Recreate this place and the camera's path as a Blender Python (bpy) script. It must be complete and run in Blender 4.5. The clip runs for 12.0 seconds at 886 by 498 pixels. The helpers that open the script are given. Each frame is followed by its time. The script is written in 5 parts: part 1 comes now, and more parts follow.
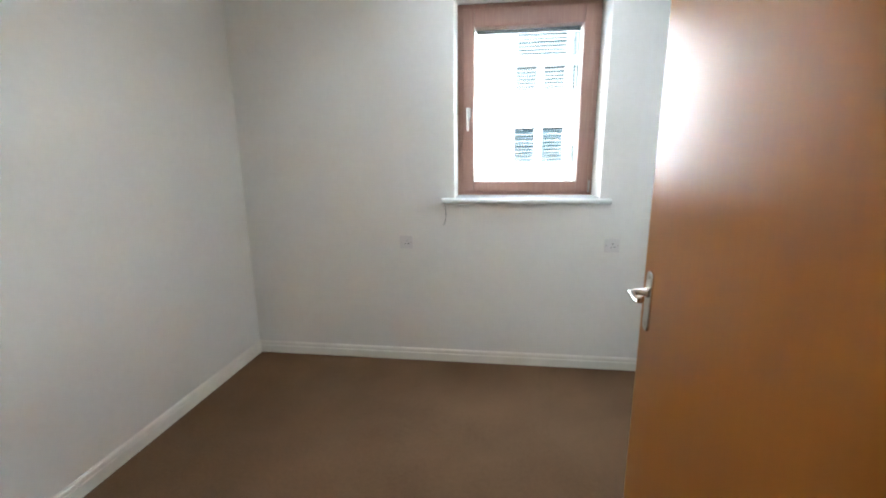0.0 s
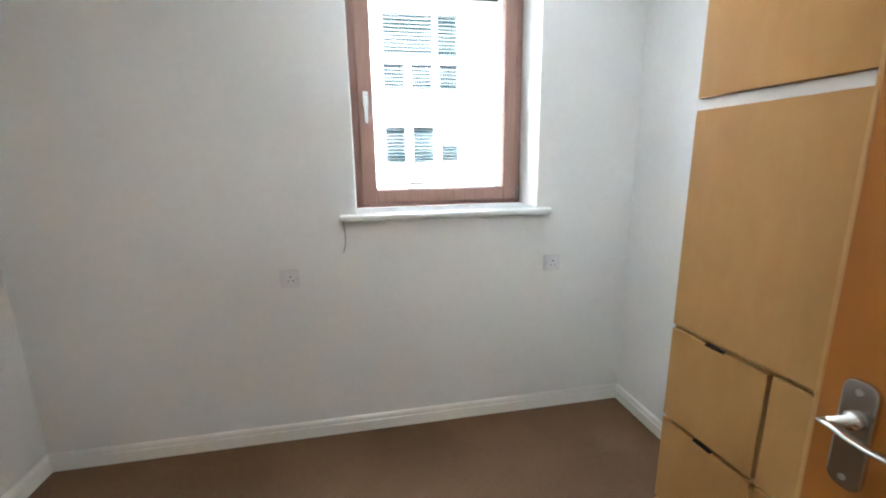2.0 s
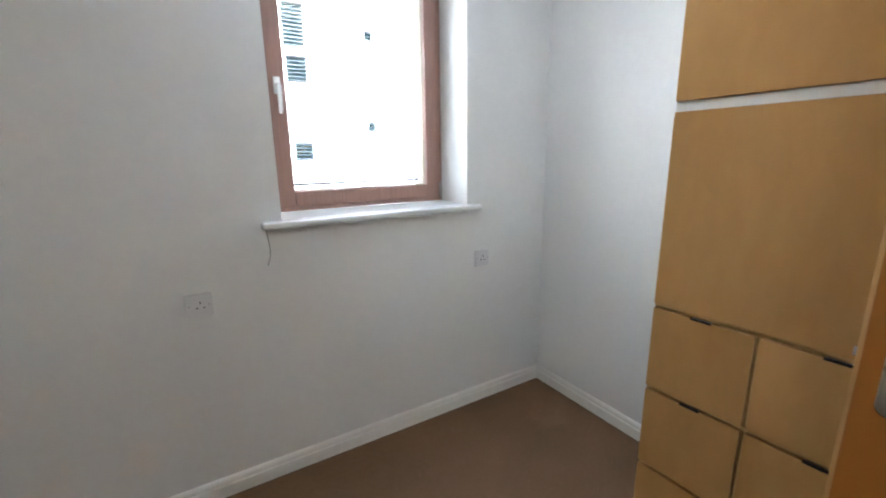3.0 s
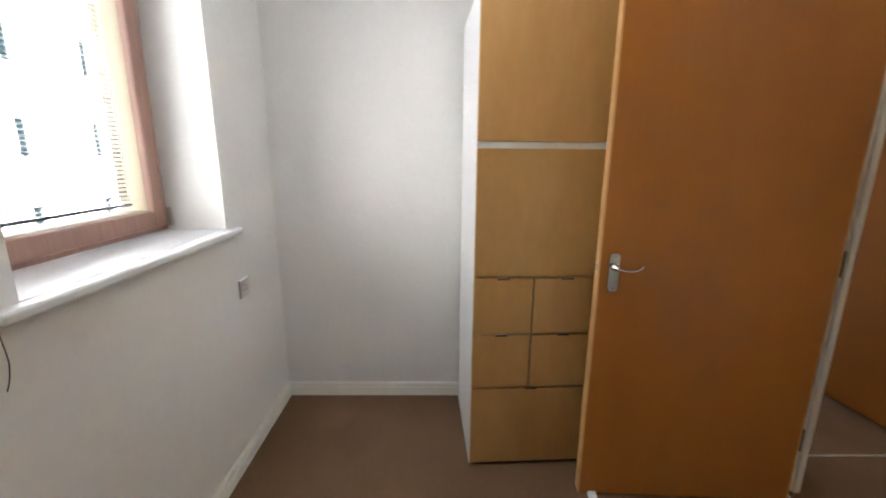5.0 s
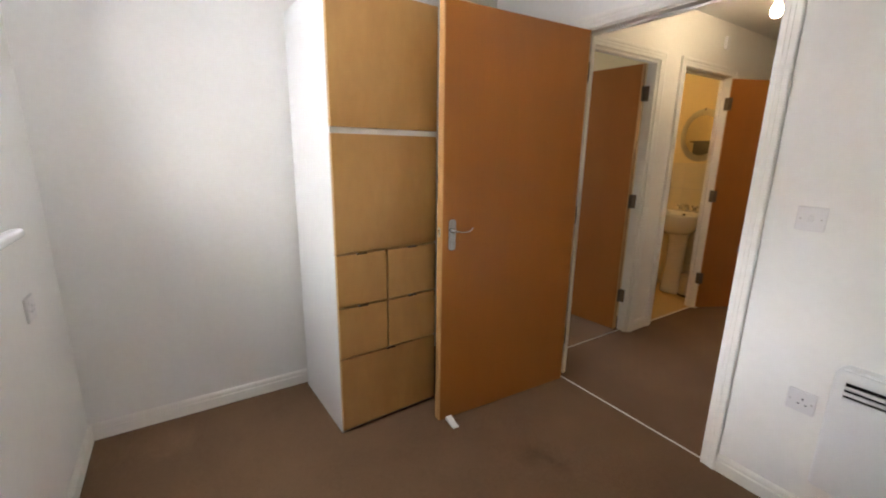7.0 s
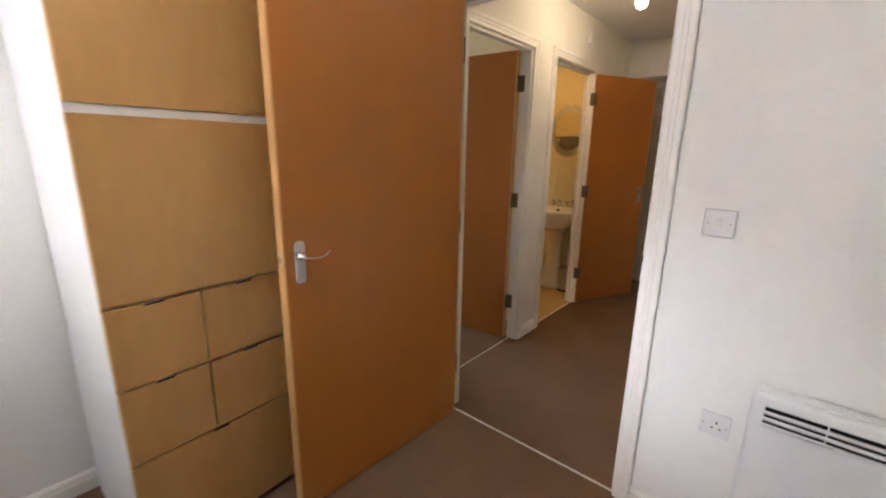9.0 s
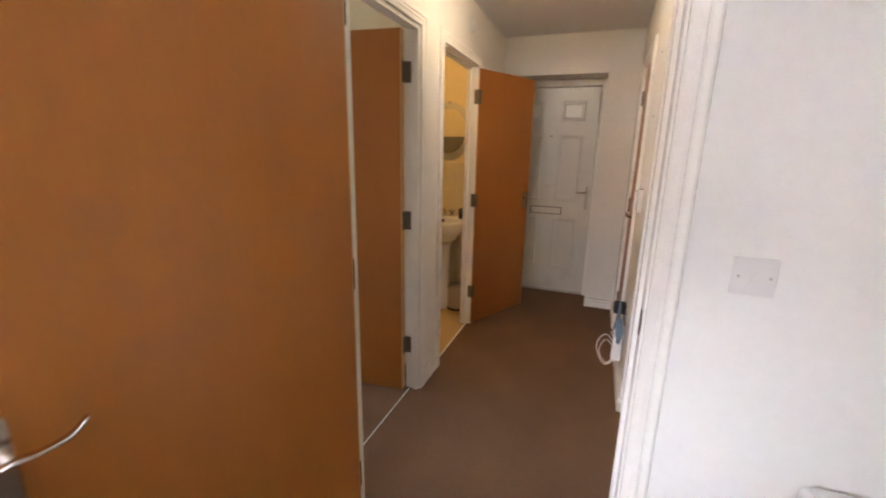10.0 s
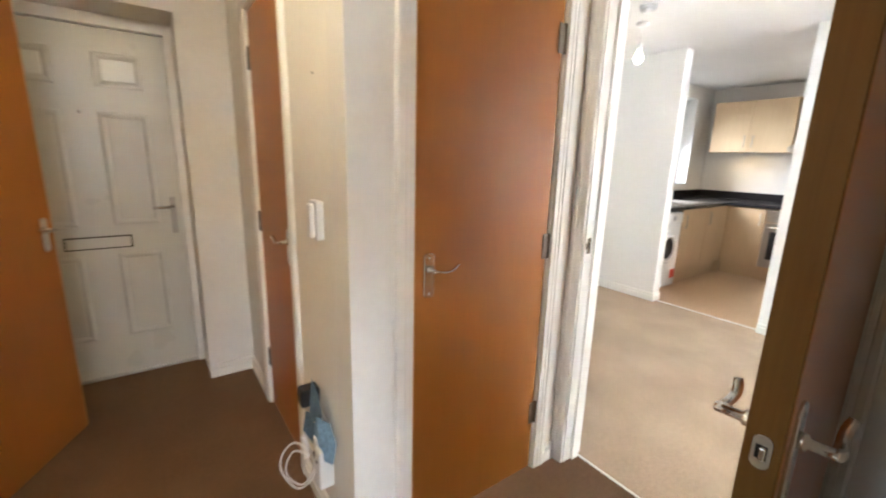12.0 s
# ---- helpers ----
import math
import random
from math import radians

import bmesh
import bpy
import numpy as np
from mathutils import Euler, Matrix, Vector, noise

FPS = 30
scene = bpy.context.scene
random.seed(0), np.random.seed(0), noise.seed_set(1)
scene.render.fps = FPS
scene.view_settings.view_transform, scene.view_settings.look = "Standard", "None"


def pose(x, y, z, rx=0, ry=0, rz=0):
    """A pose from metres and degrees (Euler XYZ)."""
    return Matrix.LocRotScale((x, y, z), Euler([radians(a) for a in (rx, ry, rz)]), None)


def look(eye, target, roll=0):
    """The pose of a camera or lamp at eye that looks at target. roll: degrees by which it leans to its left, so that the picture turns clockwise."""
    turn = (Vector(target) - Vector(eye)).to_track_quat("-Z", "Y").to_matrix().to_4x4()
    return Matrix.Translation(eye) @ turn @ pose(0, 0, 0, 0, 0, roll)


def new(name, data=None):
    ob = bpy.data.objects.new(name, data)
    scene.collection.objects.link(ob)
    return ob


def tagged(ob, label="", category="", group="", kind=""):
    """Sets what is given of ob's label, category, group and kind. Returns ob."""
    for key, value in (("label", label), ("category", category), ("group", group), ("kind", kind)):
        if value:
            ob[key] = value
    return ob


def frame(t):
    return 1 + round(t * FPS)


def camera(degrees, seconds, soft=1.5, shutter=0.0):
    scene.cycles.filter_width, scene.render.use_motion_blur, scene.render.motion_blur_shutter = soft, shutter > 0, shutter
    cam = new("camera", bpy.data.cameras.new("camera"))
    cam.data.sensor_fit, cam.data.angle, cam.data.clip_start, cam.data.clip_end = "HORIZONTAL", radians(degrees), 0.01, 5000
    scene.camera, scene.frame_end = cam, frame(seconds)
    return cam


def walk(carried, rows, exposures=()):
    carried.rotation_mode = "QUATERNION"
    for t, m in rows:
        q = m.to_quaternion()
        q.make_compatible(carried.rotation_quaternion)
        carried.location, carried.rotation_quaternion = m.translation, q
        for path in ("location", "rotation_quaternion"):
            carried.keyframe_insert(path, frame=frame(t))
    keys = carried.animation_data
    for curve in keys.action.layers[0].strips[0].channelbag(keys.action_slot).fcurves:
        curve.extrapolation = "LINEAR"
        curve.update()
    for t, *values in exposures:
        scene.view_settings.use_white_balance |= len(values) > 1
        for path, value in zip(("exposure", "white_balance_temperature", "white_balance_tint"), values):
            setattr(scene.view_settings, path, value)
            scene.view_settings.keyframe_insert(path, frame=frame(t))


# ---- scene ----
cam = camera(94.4, 12.0, soft=2.0, shutter=0.3)
PATH = [
    (0, (0.036, 0.144, 1.321), (-0.218, 2.083, 0.902), -0.6),
    (0.5, (-0.039, 0.315, 1.323), (-0.237, 2.26, 0.899), -0.7),
    (1, (-0.124, 0.45, 1.327), (-0.191, 2.403, 0.899), -0.6),
    (1.5, (-0.151, 0.619, 1.318), (-0.034, 2.57, 0.893), -0.7),
    (2, (-0.182, 0.799, 1.33), (0.18, 2.72, 0.905), -0.9),
    (2.5, (-0.325, 0.943, 1.32), (0.341, 2.779, 0.888), -0.9),
    (3, (-0.505, 1.024, 1.331), (0.506, 2.692, 0.886), -0.8),
    (3.2, (-0.591, 1.046, 1.338), (0.558, 2.619, 0.887), -0.7),
    (4.8, (-1.023, 1.692, 1.394), (0.919, 1.867, 0.946), 0.3),
    (5, (-1.052, 1.801, 1.405), (0.897, 1.779, 0.957), 0.4),
    (5.5, (-1.096, 2.016, 1.378), (0.808, 1.595, 0.933), 0.7),
    (6, (-1.139, 2.147, 1.352), (0.667, 1.414, 0.9), 0.8),
    (6.5, (-1.158, 2.194, 1.355), (0.548, 1.256, 0.897), 0.9),
    (7, (-1.154, 2.207, 1.359), (0.481, 1.151, 0.9), 0.9),
    (7.2, (-1.147, 2.21, 1.363), (0.462, 1.119, 0.901), 0.9),
    (8.8, (-0.909, 1.948, 1.343), (0.425, 0.533, 0.875), 0.9),
    (9, (-0.81, 1.848, 1.357), (0.447, 0.366, 0.886), 1.0),
    (9.5, (-0.562, 1.604, 1.378), (0.455, -0.055, 0.913), 1.0),
    (10, (-0.306, 1.375, 1.41), (0.369, -0.442, 0.935), 1.1),
    (10.5, (-0.121, 1.072, 1.365), (0.109, -0.86, 0.9), 1.4),
    (11, (-0.061, 0.756, 1.383), (-0.307, -1.176, 0.927), 1.4),
    (11.5, (-0.036, 0.449, 1.38), (-0.756, -1.363, 0.934), 1.4),
    (12, (-0.106, 0.183, 1.355), (-1.241, -1.405, 0.921), 1.5),
]
EXPOSURES = [(0.0, 4.65, 6000, 7), (1.5, 4.65, 6100, 8), (2.2, 4.5, 6000, 8), (3.2, 4.2, 5950, 11), (5.0, 4.2, 6650, 14), (7.2, 4.36, 6750, 17), (8.8, 4.42, 6850, 20), (9.5, 4.75, 5900, 17), (10.0, 4.7, 6500, 22), (10.5, 4.93, 6500, 15), (11.0, 5.1, 6700, 14), (11.5, 4.88, 7000, 17), (12.0, 5.1, 6350, 12)]
walk(cam, [(t, look(eye, target, roll)) for t, eye, target, roll in PATH], EXPOSURES)

# ---- world, sun and lamps ----
SUN_ELEVATION, SUN_YAW = radians(29), radians(190)
world = bpy.data.worlds.new("daylight")
scene.world = world
world.use_nodes = True
wn = world.node_tree
sky = wn.nodes.new("ShaderNodeTexSky")
sky.sky_type, sky.sun_disc = "NISHITA", False
sky.sun_elevation, sky.sun_rotation = SUN_ELEVATION, SUN_YAW
wn.links.new(sky.outputs["Color"], wn.nodes["Background"].inputs["Color"])
wn.nodes["Background"].inputs["Strength"].default_value = 0.15

SUN_STRENGTH = 5.0
sun = new("sun", bpy.data.lights.new("sun", "SUN"))
sun.data.energy, sun.data.angle, sun.data.color = SUN_STRENGTH, radians(0.5), (1.0, 0.98, 0.96)
sun.matrix_world = look((0, 0, 30), (0.15, 0.86, 30 - 0.48))


def window_light(name, place, target, width, height, watts, colour=(0.86, 0.93, 1.0)):
    """Daylight that comes in through a window's opening."""
    lamp = new(name, bpy.data.lights.new(name, "AREA"))
    lamp.data.shape, lamp.data.size, lamp.data.size_y = "RECTANGLE", width, height
    lamp.data.energy, lamp.data.color = watts, colour
    lamp.matrix_world = look(place, target)
    return lamp


HALL_BULB, BED_BULB, BATH_BULB, LIVING_BULB, CABINET_SPOT = 8.5, 2.4, 1.2, 1.8, 8.0
# daylight in the bedroom window's opening: skylight from above and light thrown up from the sunlit street
for name, height, slope, watts in (("window_light_down", 1.95, -62, 0.08), ("window_light_up", 1.35, 52, 0.58)):
    way = Vector((0, -math.cos(radians(slope)), math.sin(radians(slope))))
    lamp = window_light(name, (0.212, 2.84, height), Vector((0.212, 2.84, height)) + way, 0.55, 0.30, watts, (0.80, 0.90, 1.0))
    lamp.data.spread = radians(66)
# daylight that reaches deep into the flat: sky above the roofs opposite, and the bright street front below
for name, height, slope, spread, watts in (("window_light_high", 2.10, 10, 36, 0.10), ("window_light_low", 1.27, -14, 26, 0.042)):
    way = Vector((-math.sin(radians(13)), -math.cos(radians(13)), math.tan(radians(slope))))
    lamp = window_light(name, (0.212, 2.84, height), Vector((0.212, 2.84, height)) + way, 0.55, 0.12, watts, (0.84, 0.92, 1.0))
    lamp.data.spread = radians(spread)
window_light("living_window_light", (-3.0, 2.80, 1.5), (-3.0, 0, 1.3), 1.8, 1.5, 0.35)
window_light("kitchen_window_light", (-5.6, -2.79, 1.65), (-5.6, 0, 0.0), 1.0, 0.9, 1.4).data.spread = radians(100)
window_light("east_room_window_light", (3.62, -0.36, 1.5), (0, -0.36, 1.5), 0.8, 1.1, 0.6)


# ---- materials ----
def shader(name, base, rough=0.5, metal=0.0, vary=0.06, fine=60.0, broad=2.5, stretch=(1, 1, 1), bump=0.0, bump_scale=200.0,
           blotch=0.0, spec=0.5, coat=0.0):
    """A surface with variation at two scales, fine relief and uneven gloss."""
    m = bpy.data.materials.new(name)
    m.use_nodes = True
    t = m.node_tree
    b = t.nodes["Principled BSDF"]
    b.inputs["Metallic"].default_value = metal
    b.inputs["Specular IOR Level"].default_value = spec
    b.inputs["Coat Weight"].default_value = coat
    co = t.nodes.new("ShaderNodeTexCoord")
    mp = t.nodes.new("ShaderNodeMapping")
    mp.inputs["Scale"].default_value = stretch
    t.links.new(co.outputs["Object"], mp.inputs["Vector"])
    info = t.nodes.new("ShaderNodeObjectInfo")
    shift = t.nodes.new("ShaderNodeVectorMath")
    shift.operation = "MULTIPLY_ADD"
    shift.inputs[1].default_value = (7, 7, 7)
    t.links.new(info.outputs["Random"], shift.inputs[0])
    t.links.new(mp.outputs["Vector"], shift.inputs[2])

    def noise_at(scale, detail=4.0):
        n = t.nodes.new("ShaderNodeTexNoise")
        n.inputs["Scale"].default_value, n.inputs["Detail"].default_value = scale, detail
        t.links.new(shift.outputs[0], n.inputs["Vector"])
        return n

    def ramp(source, low, high):
        r = t.nodes.new("ShaderNodeMapRange")
        r.inputs["From Min"].default_value, r.inputs["From Max"].default_value = 0.3, 0.7
        r.inputs["To Min"].default_value, r.inputs["To Max"].default_value = low, high
        t.links.new(source.outputs["Fac"], r.inputs["Value"])
        return r

    n1, n2 = noise_at(fine), noise_at(broad, 3.0)
    a = ramp(n1, 1 - vary, 1 + vary)
    c = ramp(n2, 1 - blotch, 1 + blotch)
    mul = t.nodes.new("ShaderNodeMath")
    mul.operation = "MULTIPLY"
    t.links.new(a.outputs[0], mul.inputs[0])
    t.links.new(c.outputs[0], mul.inputs[1])
    col = t.nodes.new("ShaderNodeVectorMath")
    col.operation = "SCALE"
    col.inputs[0].default_value = base
    t.links.new(mul.outputs[0], col.inputs["Scale"])
    t.links.new(col.outputs[0], b.inputs["Base Color"])
    r = ramp(n2, max(0.02, rough * 0.88), min(1, rough * 1.12))
    t.links.new(r.outputs[0], b.inputs["Roughness"])
    if bump:
        n3 = noise_at(bump_scale, 3.0)
        bp = t.nodes.new("ShaderNodeBump")
        bp.inputs["Strength"].default_value, bp.inputs["Distance"].default_value = bump, 0.002
        t.links.new(n3.outputs["Fac"], bp.inputs["Height"])
        t.links.new(bp.outputs[0], b.inputs["Normal"])
    return m


def veneer(name, light, dark, rough, grain=(38, 38, 1.6), figure=0.35, spec=0.4):
    """Sliced wood: long fine grain with broad cloudy figure, along z."""
    m = bpy.data.materials.new(name)
    m.use_nodes = True
    t = m.node_tree
    b = t.nodes["Principled BSDF"]
    b.inputs["Specular IOR Level"].default_value = spec
    co = t.nodes.new("ShaderNodeTexCoord")
    info = t.nodes.new("ShaderNodeObjectInfo")
    shift = t.nodes.new("ShaderNodeVectorMath")
    shift.operation = "MULTIPLY_ADD"
    shift.inputs[1].default_value = (3, 5, 9)
    t.links.new(info.outputs["Random"], shift.inputs[0])
    t.links.new(co.outputs["Object"], shift.inputs[2])
    facs = []
    for scale, size, detail in ((grain, 3.0, 6.0), ((2.2, 2.2, 0.7), 1.6, 3.0)):
        mp = t.nodes.new("ShaderNodeMapping")
        mp.inputs["Scale"].default_value = scale
        n = t.nodes.new("ShaderNodeTexNoise")
        n.inputs["Scale"].default_value, n.inputs["Detail"].default_value = size, detail
        n.inputs["Distortion"].default_value = 0.4
        t.links.new(shift.outputs[0], mp.inputs["Vector"])
        t.links.new(mp.outputs["Vector"], n.inputs["Vector"])
        facs.append(n)
    mix = t.nodes.new("ShaderNodeMix")
    mix.inputs["Factor"].default_value = figure
    t.links.new(facs[0].outputs["Fac"], mix.inputs["A"])
    t.links.new(facs[1].outputs["Fac"], mix.inputs["B"])
    ramp = t.nodes.new("ShaderNodeValToRGB")
    ramp.color_ramp.elements[0].position, ramp.color_ramp.elements[1].position = 0.3, 0.7
    ramp.color_ramp.elements[0].color, ramp.color_ramp.elements[1].color = (*dark, 1), (*light, 1)
    t.links.new(mix.outputs["Result"], ramp.inputs["Fac"])
    t.links.new(ramp.outputs["Color"], b.inputs["Base Color"])
    r = t.nodes.new("ShaderNodeMapRange")
    r.inputs["To Min"].default_value, r.inputs["To Max"].default_value = rough * 0.85, rough * 1.15
    t.links.new(facs[1].outputs["Fac"], r.inputs["Value"])
    t.links.new(r.outputs[0], b.inputs["Roughness"])
    bp = t.nodes.new("ShaderNodeBump")
    bp.inputs["Strength"].default_value, bp.inputs["Distance"].default_value = 0.08, 0.001
    t.links.new(facs[0].outputs["Fac"], bp.inputs["Height"])
    t.links.new(bp.outputs[0], b.inputs["Normal"])
    return m


def carpet(name, base, stains=()):
    """Short cut-pile carpet with pile shading and a few worn stains, each (x, y, radius, depth)."""
    m = bpy.data.materials.new(name)
    m.use_nodes = True
    t = m.node_tree
    b = t.nodes["Principled BSDF"]
    b.inputs["Roughness"].default_value = 0.95
    b.inputs["Specular IOR Level"].default_value = 0.1
    b.inputs["Sheen Weight"].default_value = 0.05
    b.inputs["Sheen Roughness"].default_value = 0.5
    co = t.nodes.new("ShaderNodeTexCoord")
    fac = None
    for scale, low, high in ((700, 0.62, 1.38), (60, 0.92, 1.08), (2.2, 0.88, 1.12)):
        n = t.nodes.new("ShaderNodeTexNoise")
        n.inputs["Scale"].default_value, n.inputs["Detail"].default_value = scale, 3.0
        t.links.new(co.outputs["Object"], n.inputs["Vector"])
        r = t.nodes.new("ShaderNodeMapRange")
        r.inputs["From Min"].default_value, r.inputs["From Max"].default_value = 0.3, 0.7
        r.inputs["To Min"].default_value, r.inputs["To Max"].default_value = low, high
        t.links.new(n.outputs["Fac"], r.inputs["Value"])
        if fac is None:
            bp = t.nodes.new("ShaderNodeBump")
            bp.inputs["Strength"].default_value, bp.inputs["Distance"].default_value = 0.6, 0.004
            t.links.new(n.outputs["Fac"], bp.inputs["Height"])
            t.links.new(bp.outputs[0], b.inputs["Normal"])
            fac = r.outputs[0]
        else:
            mul = t.nodes.new("ShaderNodeMath")
            mul.operation = "MULTIPLY"
            t.links.new(fac, mul.inputs[0])
            t.links.new(r.outputs[0], mul.inputs[1])
            fac = mul.outputs[0]
    for x, y, radius, depth in stains:
        d = t.nodes.new("ShaderNodeVectorMath")
        d.operation = "DISTANCE"
        d.inputs[1].default_value = (x, y, 0)
        wob = t.nodes.new("ShaderNodeTexNoise")
        wob.inputs["Scale"].default_value = 14
        t.links.new(co.outputs["Object"], wob.inputs["Vector"])
        add = t.nodes.new("ShaderNodeMath")
        add.operation = "MULTIPLY_ADD"
        add.inputs[1].default_value = radius * 1.6
        t.links.new(co.outputs["Object"], d.inputs[0])
        t.links.new(wob.outputs["Fac"], add.inputs[0])
        t.links.new(d.outputs["Value"], add.inputs[2])
        r = t.nodes.new("ShaderNodeMapRange")
        r.inputs["From Min"].default_value, r.inputs["From Max"].default_value = radius * 0.8, radius * 2.0
        r.inputs["To Min"].default_value, r.inputs["To Max"].default_value = depth, 1.0
        t.links.new(add.outputs[0], r.inputs["Value"])
        mul = t.nodes.new("ShaderNodeMath")
        mul.operation = "MULTIPLY"
        t.links.new(fac, mul.inputs[0])
        t.links.new(r.outputs[0], mul.inputs[1])
        fac = mul.outputs[0]
    col = t.nodes.new("ShaderNodeVectorMath")
    col.operation = "SCALE"
    col.inputs[0].default_value = base
    t.links.new(fac, col.inputs["Scale"])
    t.links.new(col.outputs[0], b.inputs["Base Color"])
    return m


def glowing(name, colour, strength):
    m = bpy.data.materials.new(name)
    m.use_nodes = True
    b = m.node_tree.nodes["Principled BSDF"]
    b.inputs["Base Color"].default_value = (0.8, 0.8, 0.8, 1)
    b.inputs["Emission Color"].default_value = (*colour, 1)
    b.inputs["Emission Strength"].default_value = strength
    return m


def clear_glass(name):
    """Thin window glass: seen through, with a mirror gloss that grows at grazing angles."""
    m = bpy.data.materials.new(name)
    m.use_nodes = True
    t = m.node_tree
    t.nodes.remove(t.nodes["Principled BSDF"])
    through_it = t.nodes.new("ShaderNodeBsdfTransparent")
    through_it.inputs["Color"].default_value = (0.975, 0.985, 0.98, 1)
    gloss = t.nodes.new("ShaderNodeBsdfGlossy")
    gloss.inputs["Roughness"].default_value = 0.0
    facing = t.nodes.new("ShaderNodeLayerWeight")
    facing.inputs["Blend"].default_value = 0.5
    curve = t.nodes.new("ShaderNodeMath")
    curve.operation = "POWER"
    curve.inputs[1].default_value = 5.0
    t.links.new(facing.outputs["Facing"], curve.inputs[0])
    fres = t.nodes.new("ShaderNodeMath")
    fres.operation = "MULTIPLY_ADD"
    fres.inputs[1].default_value, fres.inputs[2].default_value = 0.6, 0.035
    t.links.new(curve.outputs[0], fres.inputs[0])
    mix = t.nodes.new("ShaderNodeMixShader")
    t.links.new(fres.outputs[0], mix.inputs[0])
    t.links.new(through_it.outputs[0], mix.inputs[1])
    t.links.new(gloss.outputs[0], mix.inputs[2])
    t.links.new(mix.outputs[0], t.nodes["Material Output"].inputs["Surface"])
    return m


PAINT = shader("matt_white_wall_paint", (0.82, 0.80, 0.765), 0.75, vary=0.012, fine=35, broad=1.3, blotch=0.025, bump=0.12, bump_scale=260, spec=0.25)
HALL_PAINT = shader("magnolia_wall_paint", (0.83, 0.80, 0.74), 0.75, vary=0.015, fine=35, broad=1.3, blotch=0.03, bump=0.12, bump_scale=260, spec=0.25)
BATH_PAINT = shader("cream_bathroom_paint", (0.80, 0.68, 0.42), 0.7, vary=0.02, fine=30, blotch=0.03, bump=0.1, spec=0.3)
CEILING = shader("ceiling_paint", (0.80, 0.79, 0.77), 0.85, vary=0.015, fine=40, blotch=0.02, bump=0.15, bump_scale=150, spec=0.2)
TRIM = shader("satin_white_trim", (0.85, 0.825, 0.77), 0.48, vary=0.02, fine=25, broad=3, blotch=0.03, bump=0.04, bump_scale=90)
CARPET = carpet("brown_cut_pile_carpet", (0.198, 0.114, 0.061), ((-0.02, 0.94, 0.09, 0.74), (-0.12, 0.90, 0.06, 0.78), (0.95, 2.35, 0.12, 1.18)))
PALE_CARPET = carpet("beige_cut_pile_carpet", (0.45, 0.33, 0.225))
DOOR = veneer("cherry_door_laminate", (0.465, 0.170, 0.032), (0.40, 0.140, 0.024), 0.34, grain=(30, 30, 2.4), figure=0.75, spec=0.40)
# edge of the backlit living room door, its shade darkened into the colour
SHADED_DOOR_EDGE = veneer("shaded_door_edge", (0.13, 0.060, 0.014), (0.10, 0.045, 0.010), 0.6, spec=0.12)
LIPPING = veneer("pale_wood_lipping", (0.66, 0.38, 0.15), (0.55, 0.30, 0.11), 0.45)
BIRCH = veneer("birch_veneer", (0.60, 0.335, 0.120), (0.48, 0.248, 0.076), 0.36, grain=(9, 9, 3.5), figure=0.7)
BIRCH_EDGE = veneer("birch_edge", (0.64, 0.41, 0.19), (0.54, 0.33, 0.14), 0.5)
PINE = veneer("bare_pale_pine", (0.44, 0.36, 0.25), (0.38, 0.30, 0.20), 0.6)
SLAT = shader("grey_blue_blind_slat", (0.09, 0.10, 0.12), 0.4, vary=0.05, fine=20)
WHITE_BOARD = shader("white_melamine", (0.80, 0.80, 0.79), 0.4, vary=0.01, fine=30, blotch=0.015, bump=0.02)
WINDOW_WOOD = veneer("stained_window_timber", (0.41, 0.24, 0.185), (0.32, 0.18, 0.140), 0.42, grain=(30, 30, 2.0))
SILL = shader("gloss_white_sill", (0.82, 0.82, 0.81), 0.22, vary=0.015, fine=18, blotch=0.03, bump=0.03, bump_scale=60, coat=0.2)
PLASTIC = shader("white_moulded_plastic", (0.80, 0.79, 0.77), 0.32, vary=0.01, fine=20, blotch=0.01)
# slightly darker than PLASTIC, to set the plates off from the wall
SOCKET_PLASTIC = shader("greyer_white_socket_plastic", (0.735, 0.71, 0.70), 0.35, vary=0.01, fine=20, blotch=0.015)
HEATER = shader("white_powder_coated_steel", (0.80, 0.80, 0.80), 0.38, vary=0.015, fine=200, blotch=0.01, bump=0.03, bump_scale=500)
DARK = shader("dark_slot", (0.014, 0.013, 0.013), 0.8, spec=0.1)
DARK_RIM = shader("tarnished_rim_metal", (0.10, 0.085, 0.06), 0.4, metal=0.6, vary=0.1)
BLACK = shader("black_plastic", (0.018, 0.018, 0.02), 0.4, vary=0.1)
CHROME = shader("polished_chrome", (0.62, 0.60, 0.57), 0.20, metal=1.0, vary=0.02, fine=15)
STEEL = shader("brushed_steel", (0.50, 0.47, 0.43), 0.32, metal=1.0, vary=0.08, fine=120)
BRASS = shader("dull_hinge_steel", (0.19, 0.15, 0.11), 0.45, metal=1.0, vary=0.1, fine=80)
UPVC = shader("white_moulded_door_skin", (0.66, 0.635, 0.57), 0.30, vary=0.015, fine=120, blotch=0.015, bump=0.06, bump_scale=160)
CERAMIC = shader("white_glazed_ceramic", (0.84, 0.82, 0.76), 0.08, vary=0.01, fine=10, coat=0.3)
TILE = shader("cream_glazed_tile", (0.76, 0.68, 0.50), 0.15, vary=0.02, fine=12, blotch=0.03)
GROUT = shader("tile_grout", (0.62, 0.56, 0.44), 0.85, vary=0.06)
VINYL = veneer("wood_pattern_vinyl", (0.72, 0.50, 0.31), (0.64, 0.43, 0.25), 0.4, grain=(3, 24, 24), figure=0.5)
BATH_VINYL = shader("ochre_vinyl_floor", (0.60, 0.40, 0.15), 0.4, vary=0.06, fine=40, blotch=0.06)
